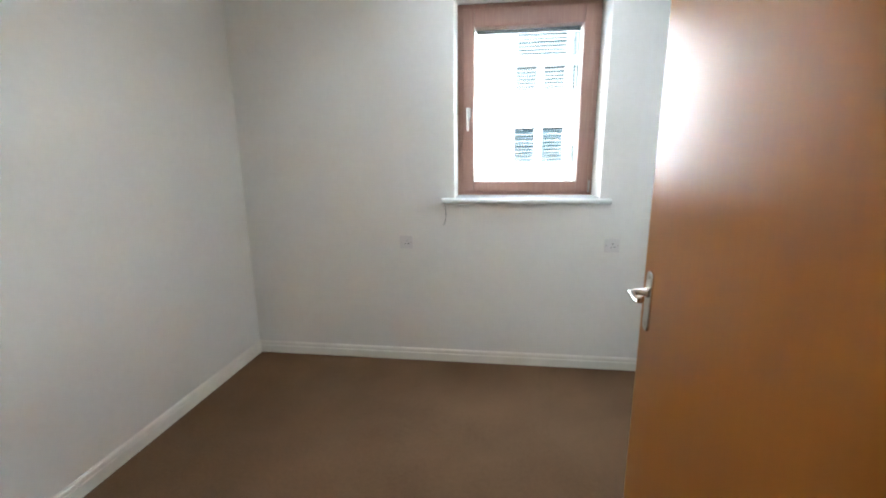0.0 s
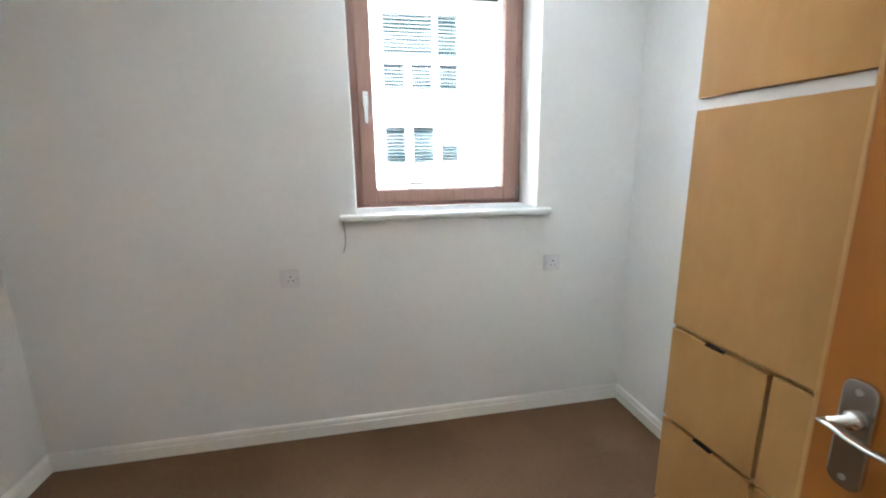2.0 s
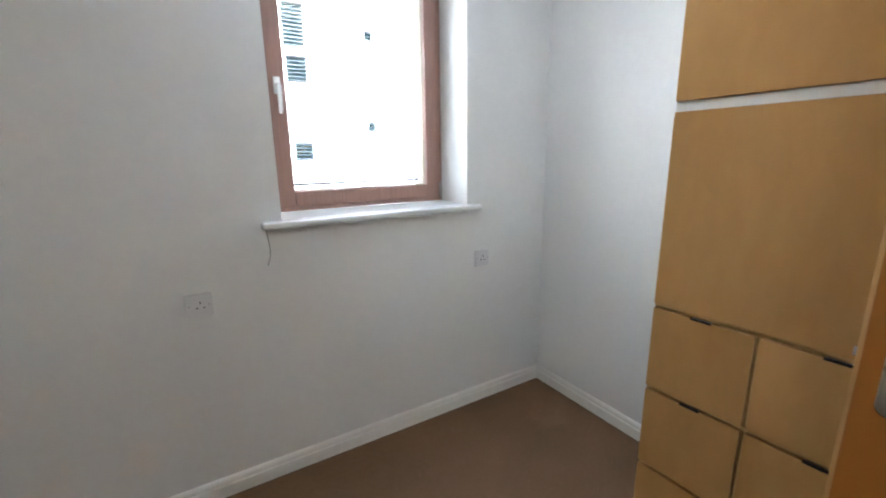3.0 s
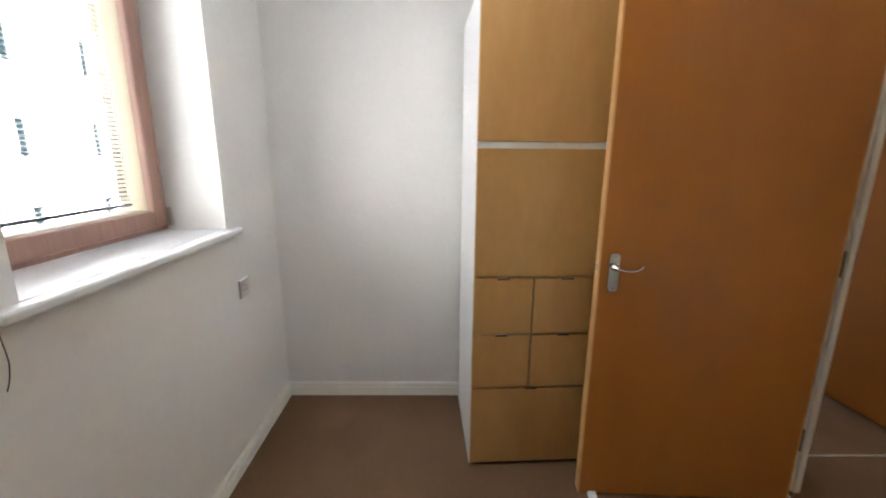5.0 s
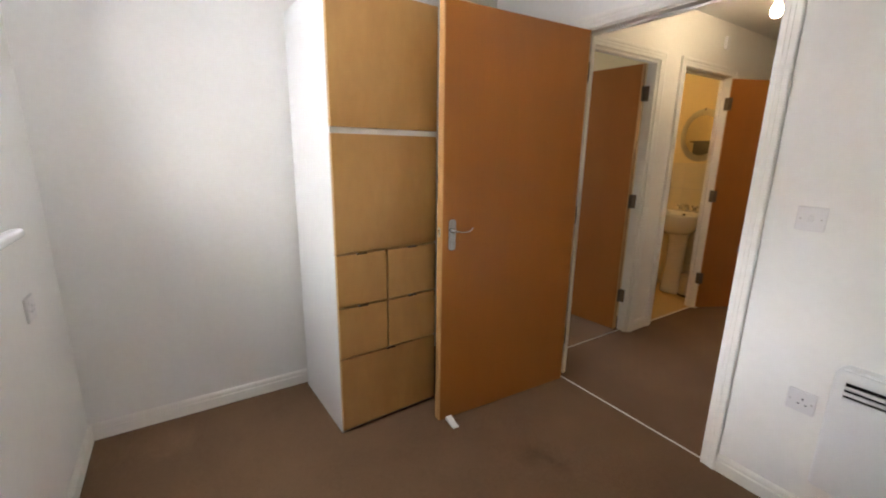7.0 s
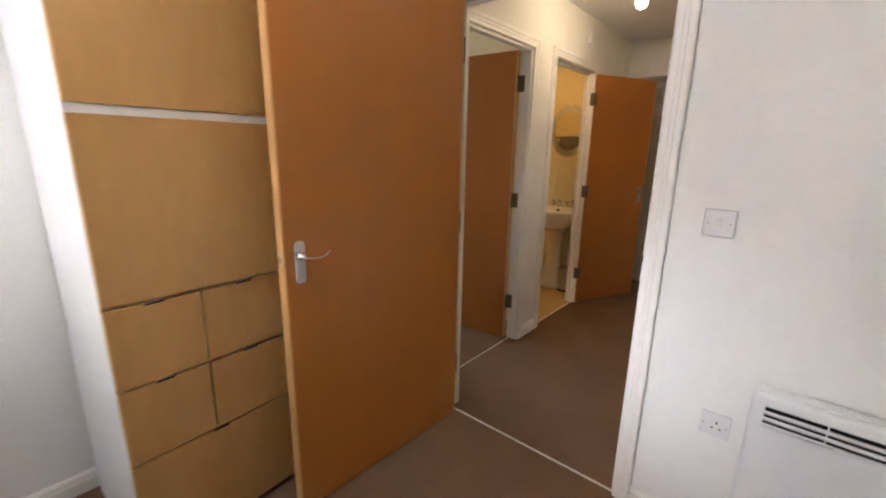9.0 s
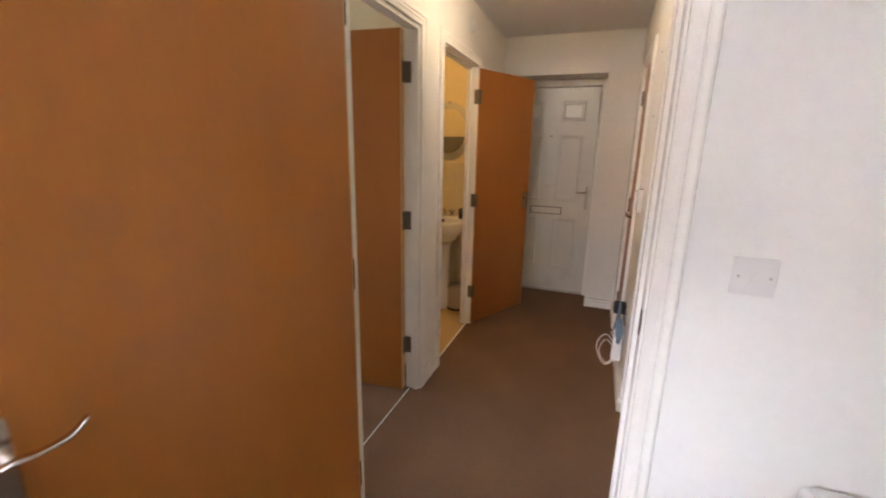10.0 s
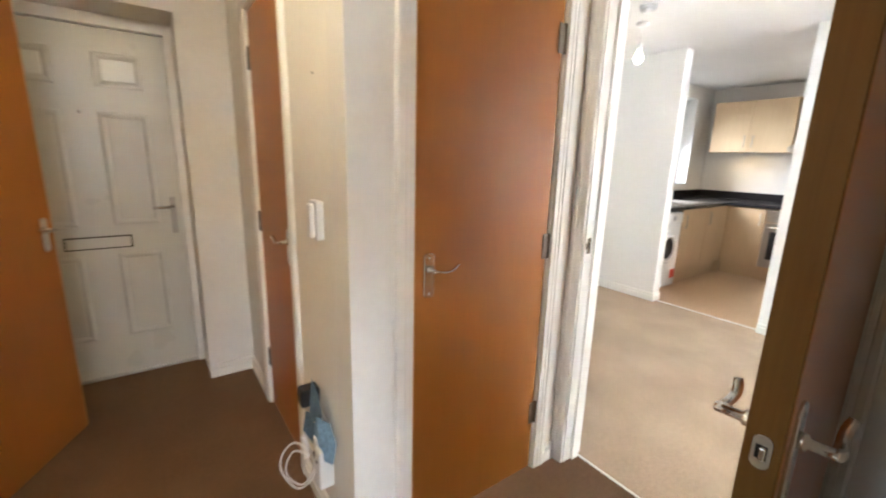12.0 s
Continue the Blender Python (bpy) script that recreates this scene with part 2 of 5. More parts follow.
MAPLE = veneer("maple_cabinet_laminate", (0.72, 0.54, 0.34), (0.64, 0.46, 0.28), 0.45)
GRANITE = shader("black_granite_laminate", (0.022, 0.020, 0.022), 0.18, vary=0.5, fine=300, blotch=0.1)
ENAMEL = shader("white_enamel", (0.82, 0.82, 0.82), 0.25, vary=0.01)
RED = shader("red_sticker", (0.75, 0.09, 0.05), 0.5, vary=0.05)
BLUE_GREY = shader("blue_grey_torn_wallpaper", (0.17, 0.28, 0.40), 0.8, vary=0.25, fine=90, blotch=0.25, bump=0.3, bump_scale=120)
TOWEL = shader("grey_towel_cloth", (0.16, 0.15, 0.12), 0.95, vary=0.2, fine=150, bump=0.5, bump_scale=300)
RENDERED = shader("white_rendered_facade", (0.62, 0.64, 0.66), 0.85, vary=0.03, fine=14, broad=0.4, blotch=0.05, bump=0.2, bump_scale=60)
FACADE_GLASS = shader("dim_facade_glazing", (0.003, 0.0065, 0.0075), 0.5, vary=0.15, fine=2.0, blotch=0.3, spec=0.0)
FACADE_BLIND = shader("facade_blind_slat", (0.012, 0.019, 0.022), 0.7, vary=0.05)
FACADE_FRAME = shader("weathered_grey_window_frame", (0.12, 0.13, 0.14), 0.6, vary=0.05)
BRICK_BASE = shader("pale_brick_base", (0.42, 0.33, 0.26), 0.85, vary=0.15, fine=9, blotch=0.1, bump=0.3, bump_scale=40)
PAVING = shader("asphalt_ground", (0.055, 0.055, 0.057), 0.9, vary=0.2, fine=60, broad=0.3, blotch=0.15, bump=0.4, bump_scale=90)
ROOFING = shader("grey_roof_felt", (0.12, 0.12, 0.125), 0.9, vary=0.1, fine=20, blotch=0.1)
GLASS = clear_glass("window_glass")
BULB = glowing("hall_bulb_glow", (1.0, 0.84, 0.55), HALL_BULB)
BED_GLOW = glowing("bedroom_bulb_glow", (1.0, 0.80, 0.48), BED_BULB)
BATH_GLOW = glowing("bathroom_lamp_glow", (1.0, 0.62, 0.22), BATH_BULB)
LIVING_GLOW = glowing("living_bulb_glow", (1.0, 0.93, 0.80), LIVING_BULB)
SPOT_GLOW = glowing("cabinet_spot_glow", (1.0, 0.72, 0.38), CABINET_SPOT)
MIRROR = shader("silvered_mirror", (0.86, 0.86, 0.84), 0.02, metal=1.0, vary=0.0)
FROSTED = shader("frosted_mirror_band", (0.62, 0.61, 0.55), 0.32, metal=0.9, vary=0.03, fine=60)
OBSCURED = shader("obscured_white_glazing", (0.86, 0.85, 0.80), 0.15, vary=0.02, fine=80, bump=0.3, bump_scale=120)


# ---- mesh helpers ----
def box(bm, x0, x1, y0, y1, z0, z1, bevel=0.0, seg=2):
    x0, x1, y0, y1, z0, z1 = min(x0, x1), max(x0, x1), min(y0, y1), max(y0, y1), min(z0, z1), max(z0, z1)
    tmp = bmesh.new()
    bmesh.ops.create_cube(tmp, size=1.0)
    for v in tmp.verts:
        v.co = Vector(((x0 + x1) / 2 + v.co.x * (x1 - x0), (y0 + y1) / 2 + v.co.y * (y1 - y0), (z0 + z1) / 2 + v.co.z * (z1 - z0)))
    if bevel:
        bmesh.ops.bevel(tmp, geom=list(tmp.edges), offset=bevel, segments=seg, affect="EDGES", profile=0.5)
    merge(bm, tmp)
    return bm


def merge(bm, other, m=None):
    if m is not None:
        bmesh.ops.transform(other, matrix=m, verts=list(other.verts))
    me = bpy.data.meshes.new("tmp")
    other.to_mesh(me)
    other.free()
    bm.from_mesh(me)
    bpy.data.meshes.remove(me)


def tube(bm, points, radii, seg=10, flat=1.0):
    """A round (or flattened) bar through the points, capped."""
    pts = [Vector(p) for p in points]
    if not isinstance(radii, (list, tuple)):
        radii = [radii] * len(pts)
    rings, up = [], None
    for i, p in enumerate(pts):
        d = (pts[min(i + 1, len(pts) - 1)] - pts[max(i - 1, 0)]).normalized()
        if up is None:
            up = d.orthogonal().normalized() if abs(d.z) > 0.9 else (Vector((0, 0, 1)) - d * d.z).normalized()
        up = (up - d * up.dot(d)).normalized()
        side = d.cross(up)
        rings.append([bm.verts.new(p + (side * math.cos(a) + up * math.sin(a) * flat) * radii[i])
                      for a in (2 * math.pi * k / seg for k in range(seg))])
    for a, b in zip(rings, rings[1:]):
        for k in range(seg):
            bm.faces.new((a[k], a[(k + 1) % seg], b[(k + 1) % seg], b[k])).smooth = True
    bm.faces.new(rings[0])
    bm.faces.new(rings[-1])
    return bm


def lathe(bm, profile, centre, seg=28, sx=1.0, sy=1.0):
    """Turns (radius, height) pairs round an upright axis."""
    rings = []
    for r, z in profile:
        rings.append([bm.verts.new((centre[0] + sx * r * math.cos(a), centre[1] + sy * r * math.sin(a), centre[2] + z))
                      for a in (2 * math.pi * k / seg for k in range(seg))])
    for a, b in zip(rings, rings[1:]):
        for k in range(seg):
            bm.faces.new((a[k], a[(k + 1) % seg], b[(k + 1) % seg], b[k])).smooth = True
    bm.faces.new(rings[0])
    bm.faces.new(rings[-1])
    return bm


def link(name, bm, material, smooth=False):
    bmesh.ops.recalc_face_normals(bm, faces=list(bm.faces))
    me = bpy.data.meshes.new(name)
    bm.to_mesh(me)
    bm.free()
    me.materials.append(material)
    ob = new(name, me)
    if smooth:
        for p in me.polygons:
            p.use_smooth = True
    return ob


def part(name, bm, material, parent, label="", smooth=False):
    ob = link(name, bm, material, smooth)
    ob.parent = parent
    if label:
        tagged(ob, label)
    return ob


def thing(name, m, label, category, group="", kind=""):
    ob = new(name)
    ob.empty_display_size = 0.1
    ob.matrix_world = m
    return tagged(ob, label, category, group, kind)


def boxed(x0, x1, y0, y1, z0, z1, bevel=0.0, seg=2):
    return box(bmesh.new(), x0, x1, y0, y1, z0, z1, bevel, seg)


def wall(name, x0, x1, y0, y1, z0, z1, openings, material, label):
    """A wall with openings right through it; openings are (from, to, bottom, top) along its longer side."""
    bm = bmesh.new()
    along_x = (x1 - x0) > (y1 - y0)
    a0, a1 = (x0, x1) if along_x else (y0, y1)

    def piece(p, q, lo, hi):
        if q - p > 1e-4 and hi - lo > 1e-4:
            if along_x:
                box(bm, p, q, y0, y1, lo, hi)
            else:
                box(bm, x0, x1, p, q, lo, hi)

    at = a0
    for p, q, lo, hi in sorted(openings):
        piece(at, p, z0, z1)
        piece(p, q, z0, lo)
        piece(p, q, hi, z1)
        at = q
    piece(at, a1, z0, z1)
    return tagged(link(name, bm, material), label, "wall", kind="structure")


def run_profile(bm, stations):
    """Skins a closed profile given at each station (lists of points of one length), capped."""
    rings = [[bm.verts.new(p) for p in ring] for ring in stations]
    n = len(rings[0])
    for a, b in zip(rings, rings[1:]):
        for k in range(n):
            bm.faces.new((a[k], a[(k + 1) % n], b[(k + 1) % n], b[k]))
    bm.faces.new(rings[0])
    bm.faces.new(rings[-1])
    return bm


SKIRT = [(0, 0), (0.015, 0), (0.015, 0.051), (0.0085, 0.054), (0.0085, 0.060), (0.0145, 0.064), (0.0135, 0.074), (0.008, 0.081), (0, 0.082)]


def skirting(name, points, material=TRIM):
    """Skirting board along a chain of floor points, on its left side as one walks along them, mitred."""
    pts = [Vector((*p, 0)) for p in points]
    stations = []
    for i, p in enumerate(pts):
        ways = []
        if i:
            ways.append((p - pts[i - 1]).normalized())
        if i < len(pts) - 1:
            ways.append((pts[i + 1] - p).normalized())
        normals = [Vector((-w.y, w.x, 0)) for w in ways]
        n = normals[0] if len(normals) == 1 else (normals[0] + normals[1]) / max(1e-6, 1 + normals[0].dot(normals[1]))
        stations.append([p + n * u + Vector((0, 0, v)) for u, v in SKIRT])
    return tagged(link(name, run_profile(bmesh.new(), stations), material), "white painted skirting board with a moulded top", "skirting", kind="structure")


ARCH = [(0.006, 0), (0.006, 0.011), (0.009, 0.0135), (0.026, 0.0140), (0.030, 0.0165), (0.038, 0.0165), (0.042, 0.0150), (0.046, 0.0185),
        (0.060, 0.0195), (0.066, 0.0170), (0.068, 0.012), (0.068, 0)]


def architrave(name, m, width, height, material=TRIM):
    """Moulded casing round an opening. In m: x along the opening from 0 to width, y out of the wall, z up."""
    st = [[Vector((-u, v, 0)) for u, v in ARCH], [Vector((-u, v, height + u)) for u, v in ARCH],
          [Vector((width + u, v, height + u)) for u, v in ARCH], [Vector((width + u, v, 0)) for u, v in ARCH]]
    bm = run_profile(bmesh.new(), st)
    ob = tagged(link(name, bm, material), "cream-white painted moulded door architrave", "architrave", kind="structure")
    ob.matrix_world = m
    return ob


def lining(name, m, width, height, depth, stop_from, stop_to):
    """Door lining in an opening. In m: x along the opening, y through the wall from 0 to -depth, z up."""
    root = thing(name, m, "white painted timber door lining with stop bead", "door frame", kind="structure")
    part("jamb", boxed(-0.03, 0, -depth, 0, 0, height, 0.002, 1), TRIM, root)
    part("jamb", boxed(width, width + 0.03, -depth, 0, 0, height, 0.002, 1), TRIM, root)
    part("head", boxed(-0.03, width + 0.03, -depth, 0, height, height + 0.03, 0.002, 1), TRIM, root)
    part("stop_bead", boxed(0, 0.012, stop_from, stop_to, 0, height - 0.012, 0.002, 1), TRIM, root)
    part("stop_bead", boxed(width - 0.012, width, stop_from, stop_to, 0, height - 0.012, 0.002, 1), TRIM, root)
    part("stop_bead", boxed(0, width, stop_from, stop_to, height - 0.012, height, 0.002, 1), TRIM, root)
    return root


LEAF_H, LEAF_T = 1.968, 0.042


def handle_set(parent, x, z, side, face, toward):
    """Lever on a long plate on one face of a leaf. side: +1 or -1 along y; toward: the way along x that the lever points."""
    bm = bmesh.new()
    tmp = boxed(-0.020, 0.020, 0, 0.006, -0.097, 0.053)
    corners = [e for e in tmp.edges if abs(e.verts[0].co.y - e.verts[1].co.y) > 0.003]
    bmesh.ops.bevel(tmp, geom=corners, offset=0.0155, segments=5, affect="EDGES", profile=0.5)
    bmesh.ops.bevel(tmp, geom=[e for e in tmp.edges if e.verts[0].co.y > 0.005 and e.verts[1].co.y > 0.005], offset=0.0025, segments=2, affect="EDGES", profile=0.5)
    turn = Matrix.Translation((x, face, z)) @ Matrix.Diagonal((toward, side, 1, 1))
    merge(bm, tmp, turn)
    plate = part("handle_plate", bm, CHROME, parent, "polished chrome lever plate", smooth=False)
    lever = bmesh.new()
    tube(lever, [(0, 0.004, 0), (0, 0.014, 0), (0, 0.016, 0), (0, 0.041, 0)], [0.0125, 0.0115, 0.0075, 0.0075], 14)
    tube(lever, [(-0.009, 0.041, 0), (0.006, 0.043, 0.001), (0.023, 0.044, -0.003), (0.045, 0.043, -0.005), (0.066, 0.042, -0.003),
                 (0.076, 0.043, 0.003), (0.083, 0.045, 0.010), (0.087, 0.047, 0.016)],
         [0.0090, 0.0100, 0.0085, 0.0078, 0.0076, 0.0076, 0.0074, 0.0066], 12, 0.45)
    whole = bmesh.new()
    merge(whole, lever, turn)
    part("lever", whole, CHROME, plate, smooth=True)
    for dz in (0.038, -0.082):
        screw = bmesh.new()
        merge(screw, tube(bmesh.new(), [(0, 0.0055, dz), (0, 0.0075, dz)], 0.0042, 10), turn)
        part("screw", screw, STEEL, plate)
    return plate


def hinge(parent, x, y, z, across=(1, 0), deep=(0, 1)):
    """A butt hinge: two leaves and a knuckle; across and deep give the plan directions of its leaves."""
    bm = bmesh.new()
    tube(bm, [(x, y, z - 0.05), (x, y, z + 0.05)], 0.0065, 10)
    for way in (across, deep):
        cx, cy = x + way[0] * 0.016, y + way[1] * 0.016
        w = Vector((way[0], way[1], 0))
        n = Vector((-way[1], way[0], 0)) * 0.0016
        pts = [w * 0.001 + n, w * 0.032 + n, w * 0.032 - n, w * 0.001 - n]
        run_profile(bm, [[Vector((x, y, z - 0.05)) + p for p in pts], [Vector((x, y, z + 0.05)) + p for p in pts]])
    for dz in (-0.016, 0.016):
        tube(bm, [(x, y, z + dz - 0.001), (x, y, z + dz + 0.001)], 0.0072, 10)
    return part("hinge", bm, BRASS, parent, "dull metal butt hinge")


def door(name, m, width, label, material=DOOR, front=True, back=True, handle_end=True, hinge_side=1, pale_edge=True):
    """A flush leaf. In m the hinge edge stands at x 0, the latch edge at x = width; the leaf is from y 0 to LEAF_T."""
    root = thing(name, m, label, "door", kind="structure")
    leaf = part("leaf", boxed(0.0065, width - 0.0065, 0, LEAF_T, 0.008, LEAF_H + 0.008, 0.0012, 1), material, root)
    # without pale_edge the lipping takes the colour with backlit shade in it
    edge = LIPPING if pale_edge else SHADED_DOOR_EDGE
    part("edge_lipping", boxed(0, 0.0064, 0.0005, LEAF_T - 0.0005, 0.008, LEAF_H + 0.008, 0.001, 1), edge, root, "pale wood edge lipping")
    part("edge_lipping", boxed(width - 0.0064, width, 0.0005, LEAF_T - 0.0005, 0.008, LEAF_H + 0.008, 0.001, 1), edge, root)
    if front:
        handle_set(root, width - 0.055, 1.004, -1, 0, -1)
    if back:
        handle_set(root, width - 0.055, 1.004, 1, LEAF_T, -1)
    tmp = boxed(width - 0.001, width + 0.0018, LEAF_T / 2 - 0.0105, LEAF_T / 2 + 0.0105, 0.972, 1.019)
    bmesh.ops.bevel(tmp, geom=[e for e in tmp.edges if abs(e.verts[0].co.x - e.verts[1].co.x) > 0.002], offset=0.0098, segments=5, affect="EDGES", profile=0.5)
    latch = part("latch_plate", tmp, STEEL, root, "round-ended steel latch plate")
    part("latch_mouth", boxed(width + 0.0016, width + 0.0023, LEAF_T / 2 - 0.0065, LEAF_T / 2 + 0.0065, 0.986, 1.006), DARK, latch)
    part("latch_bolt", boxed(width + 0.001, width + 0.0085, LEAF_T / 2 - 0.0015, LEAF_T / 2 + 0.0058, 0.987, 1.005, 0.0015, 2), CHROME, latch)
    return root


# ---- large structure ----
TOP = 2.362
tagged(link("floor", boxed(-1.625, 1.283, -2.92, 2.72, -0.12, 0.0), CARPET), "brown cut-pile fitted carpet, worn and lightly stained", "carpet", kind="structure")
tagged(link("floor_living", boxed(-4.18, -1.6255, -3.12, 2.90, -0.12, 0.0), PALE_CARPET), "pale beige fitted carpet in the living room", "carpet", kind="structure")
tagged(link("floor_kitchen", boxed(-6.90, -4.18, -3.12, 2.90, -0.12, 0.002), VINYL), "light wood-pattern vinyl kitchen floor", "floor", kind="structure")
tagged(link("floor_bathroom", boxed(0.612, 2.30, -2.24, -0.95, -0.10, 0.003), BATH_VINYL), "ochre vinyl bathroom floor", "floor", kind="structure")
tagged(link("floor_east_room", boxed(0.64, 3.75, -0.95, 0.20, -0.10, 0.001), CARPET), "brown fitted carpet continuing into the next room", "carpet", kind="structure")

wall("wall_north", -1.78, 1.283, 2.688, 3.05, -0.12, TOP, [(-0.222, 0.645, 1.068, 2.262)], PAINT, "white painted outer wall with a deep window reveal")
wall("wall_west", -1.78, -1.624, 0.32, 2.688, -0.12, TOP, [], PAINT, "white painted plaster wall")
wall("wall_east", 1.163, 1.283, 0.32, 2.688, -0.12, TOP, [], PAINT, "white painted plaster wall beside the wardrobe")
wall("wall_south", -1.78, 1.283, 0.243, 0.32, -0.12, TOP, [(-0.471, 0.455, -0.01, 2.012)], PAINT, "white painted partition wall with the bedroom doorway")
wall("wall_hall_east", 0.585, 0.665, -2.495, 0.243, -0.12, TOP, [(-0.670, 0.150, -0.01, 2.012), (-1.702, -0.940, -0.01, 2.012)], HALL_PAINT, "cream-white hall wall with two doorways")
wall("wall_hall_end", -0.66, 0.72, -2.92, -2.495, -0.12, TOP, [(-0.292, 0.584, -0.01, 2.043)], HALL_PAINT, "cream-white hall end wall with a deep front door recess")
wall("wall_hall_west", -0.66, -0.54, -2.495, -0.995, -0.12, TOP, [(-2.045, -1.425, -0.01, 2.012)], HALL_PAINT, "cream-white hall wall with a cupboard door")
wall("wall_hall_corner", -1.645, -0.54, -0.995, -0.875, -0.12, TOP, [(-1.405, -0.722, -0.01, 2.012)], HALL_PAINT, "cream-white wall with a closed cupboard door")
wall("wall_living_door", -1.645, -1.525, -0.875, 0.243, -0.12, TOP, [(-0.840, 0.022, -0.01, 2.012)], HALL_PAINT, "cream-white wall with the living room doorway")
wall("wall_living_south_east", -1.765, -1.645, -3.12, -0.995, -0.12, TOP, [], PAINT, "white living room wall")
wall("wall_living_north_east", -1.90, -1.78, 0.20, 2.78, -0.12, TOP, [], PAINT, "white living room wall")
wall("wall_living_south", -6.90, -1.74, -3.24, -3.12, -0.12, TOP, [], PAINT, "white living room end wall")
wall("wall_kitchen_south", -6.90, -4.24, -2.88, -2.58, -0.12, TOP, [(-6.20, -5.0, 1.08, 2.20)], PAINT, "white kitchen wall with a window")
wall("wall_kitchen_west", -6.90, -6.65, -2.58, 2.90, -0.12, TOP, [], PAINT, "white kitchen end wall")
wall("wall_living_north", -6.90, -1.66, 2.90, 3.05, -0.12, TOP, [(-3.95, -2.05, 0.72, 2.26)], PAINT, "white outer wall with a wide living room window")
wall("wall_kitchen_stub", -4.24, -4.12, -3.12, -1.79, -0.12, TOP, [], PAINT, "white partition between living room and kitchen")
wall("wall_kitchen_partition", -4.24, -4.12, -0.90, 2.90, -0.12, TOP, [], PAINT, "white partition between living room and kitchen")
wall("wall_bathroom_south", 0.665, 2.30, -2.24, -2.12, -0.12, TOP, [], BATH_PAINT, "cream bathroom wall above tiles")
wall("wall_bathroom_east", 2.20, 2.30, -2.12, -0.98, -0.12, TOP, [], BATH_PAINT, "cream bathroom wall")
wall("wall_bathroom_north", 0.665, 3.75, -0.98, -0.88, -0.12, TOP, [], BATH_PAINT, "cream bathroom partition")
wall("wall_east_room_east", 3.62, 3.75, -0.88, 0.20, -0.12, TOP, [(-0.78, 0.06, 0.90, 2.10)], PAINT, "white outer wall with a window")
wall("wall_east_room_north", 1.283, 3.75, 0.20, 0.32, -0.12, TOP, [], PAINT, "white painted wall")
tagged(link("ceiling", boxed(-6.90, 3.75, -3.24, 3.05, TOP, TOP + 0.20), CEILING), "matt white plaster ceiling", "ceiling", kind="structure")
tagged(link("roof", boxed(-7.0, 3.85, -3.34, 3.12, TOP + 0.204, TOP + 0.34), ROOFING), "flat grey felt roof over the flat", "roof", kind="structure")
tagged(link("lower_storey", boxed(-6.90, 3.75, -3.24, 3.05, -3.0, -0.124), BRICK_BASE), "plain pale brick storey under the flat", "building", kind="structure")
tagged(link("ground", boxed(-400, 400, -400, 400, -3.4, -3.0), PAVING), "grey asphalt ground between the buildings", "ground", kind="structure")

# door openings: linings and casings
BED_W, BED_H = 0.866, 1.982
lining("door_frame_1", pose(-0.441, 0.32, 0), BED_W, BED_H, 0.077, -0.073, -0.046)
architrave("architrave_1", pose(-0.441, 0.32, 0), BED_W, BED_H)
architrave("architrave_2", pose(-0.441 + BED_W + 0.02, 0.243, 0, 0, 0, 180), BED_W + 0.04, BED_H + 0.02)
lining("door_frame_2", pose(0.585, -0.640, 0, 0, 0, 90), 0.760, BED_H, 0.08, -0.034, -0.002)
architrave("architrave_3", pose(0.585, -0.640, 0, 0, 0, 90), 0.760, BED_H)
lining("door_frame_3", pose(0.585, -1.672, 0, 0, 0, 90), 0.702, BED_H, 0.08, -0.078, -0.046)
architrave("architrave_4", pose(0.585, -1.672, 0, 0, 0, 90), 0.702, BED_H)
lining("door_frame_4", pose(-0.54, -1.453, 0, 0, 0, -90), 0.562, BED_H, 0.12, -0.090, -0.050)
architrave("architrave_5", pose(-0.54, -1.453, 0, 0, 0, -90), 0.562, BED_H)
lining("door_frame_5", pose(-1.375, -0.875, 0), 0.623, BED_H, 0.12, -0.090, -0.050)
architrave("architrave_6", pose(-1.375, -0.875, 0), 0.623, BED_H)
lining("door_frame_6", pose(-1.525, -0.008, 0, 0, 0, -90), 0.802, BED_H, 0.12, -0.090, -0.050)
architrave("architrave_7", pose(-1.525, -0.008, 0, 0, 0, -90), 0.802, BED_H)
architrave("architrave_8", pose(-1.645, -0.810, 0, 0, 0, 90), 0.802, BED_H)

# doors
d1 = door("door_1", pose(0.413, 0.336, 0, 0, 0, 87.3), 0.868, "orange-brown cherry laminate flush door standing wide open")
for z in (0.284, 1.024, 1.780):
    hinge(d1, -0.006, 0.004, z, (1, 0), (-0.3, 0.95))
d2 = door("door_2", pose(0.669, -0.634, 0, 0, 0, 5.5), 0.750, "orange-brown cherry laminate flush door open into the next room", front=True, back=True)
d3 = door("door_3", pose(0.573, -1.676, 0, 0, 0, -116.0), 0.697, "orange-brown cherry laminate bathroom door folded back into the hall")
d4 = door("door_4", pose(-0.546, -2.012, 0, 0, 0, 90), 0.556, "closed cherry laminate hall cupboard door", back=False)
d5 = door("door_5", pose(-1.372, -0.922, 0), 0.617, "closed orange-brown cherry laminate cupboard door with chrome lever", front=False)
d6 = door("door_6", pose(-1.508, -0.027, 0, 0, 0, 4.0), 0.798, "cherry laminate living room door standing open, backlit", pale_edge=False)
for z in (0.284, 1.024, 1.780):
    hinge(d2, -0.006, 0.001, z, (0.15, 1), (-1, 0.0))
    hinge(d3, -0.004, -0.003, z, (1, 0.02), (-0.40, 0.92))
    hinge(d4, -0.002, -0.006, z, (1, 0), (-1, 0))
    hinge(d5, -0.002, LEAF_T + 0.006, z, (1, 0), (-1, 0))
    hinge(d6, -0.006, -0.002, z, (0.05, 1), (-1, 0.05))


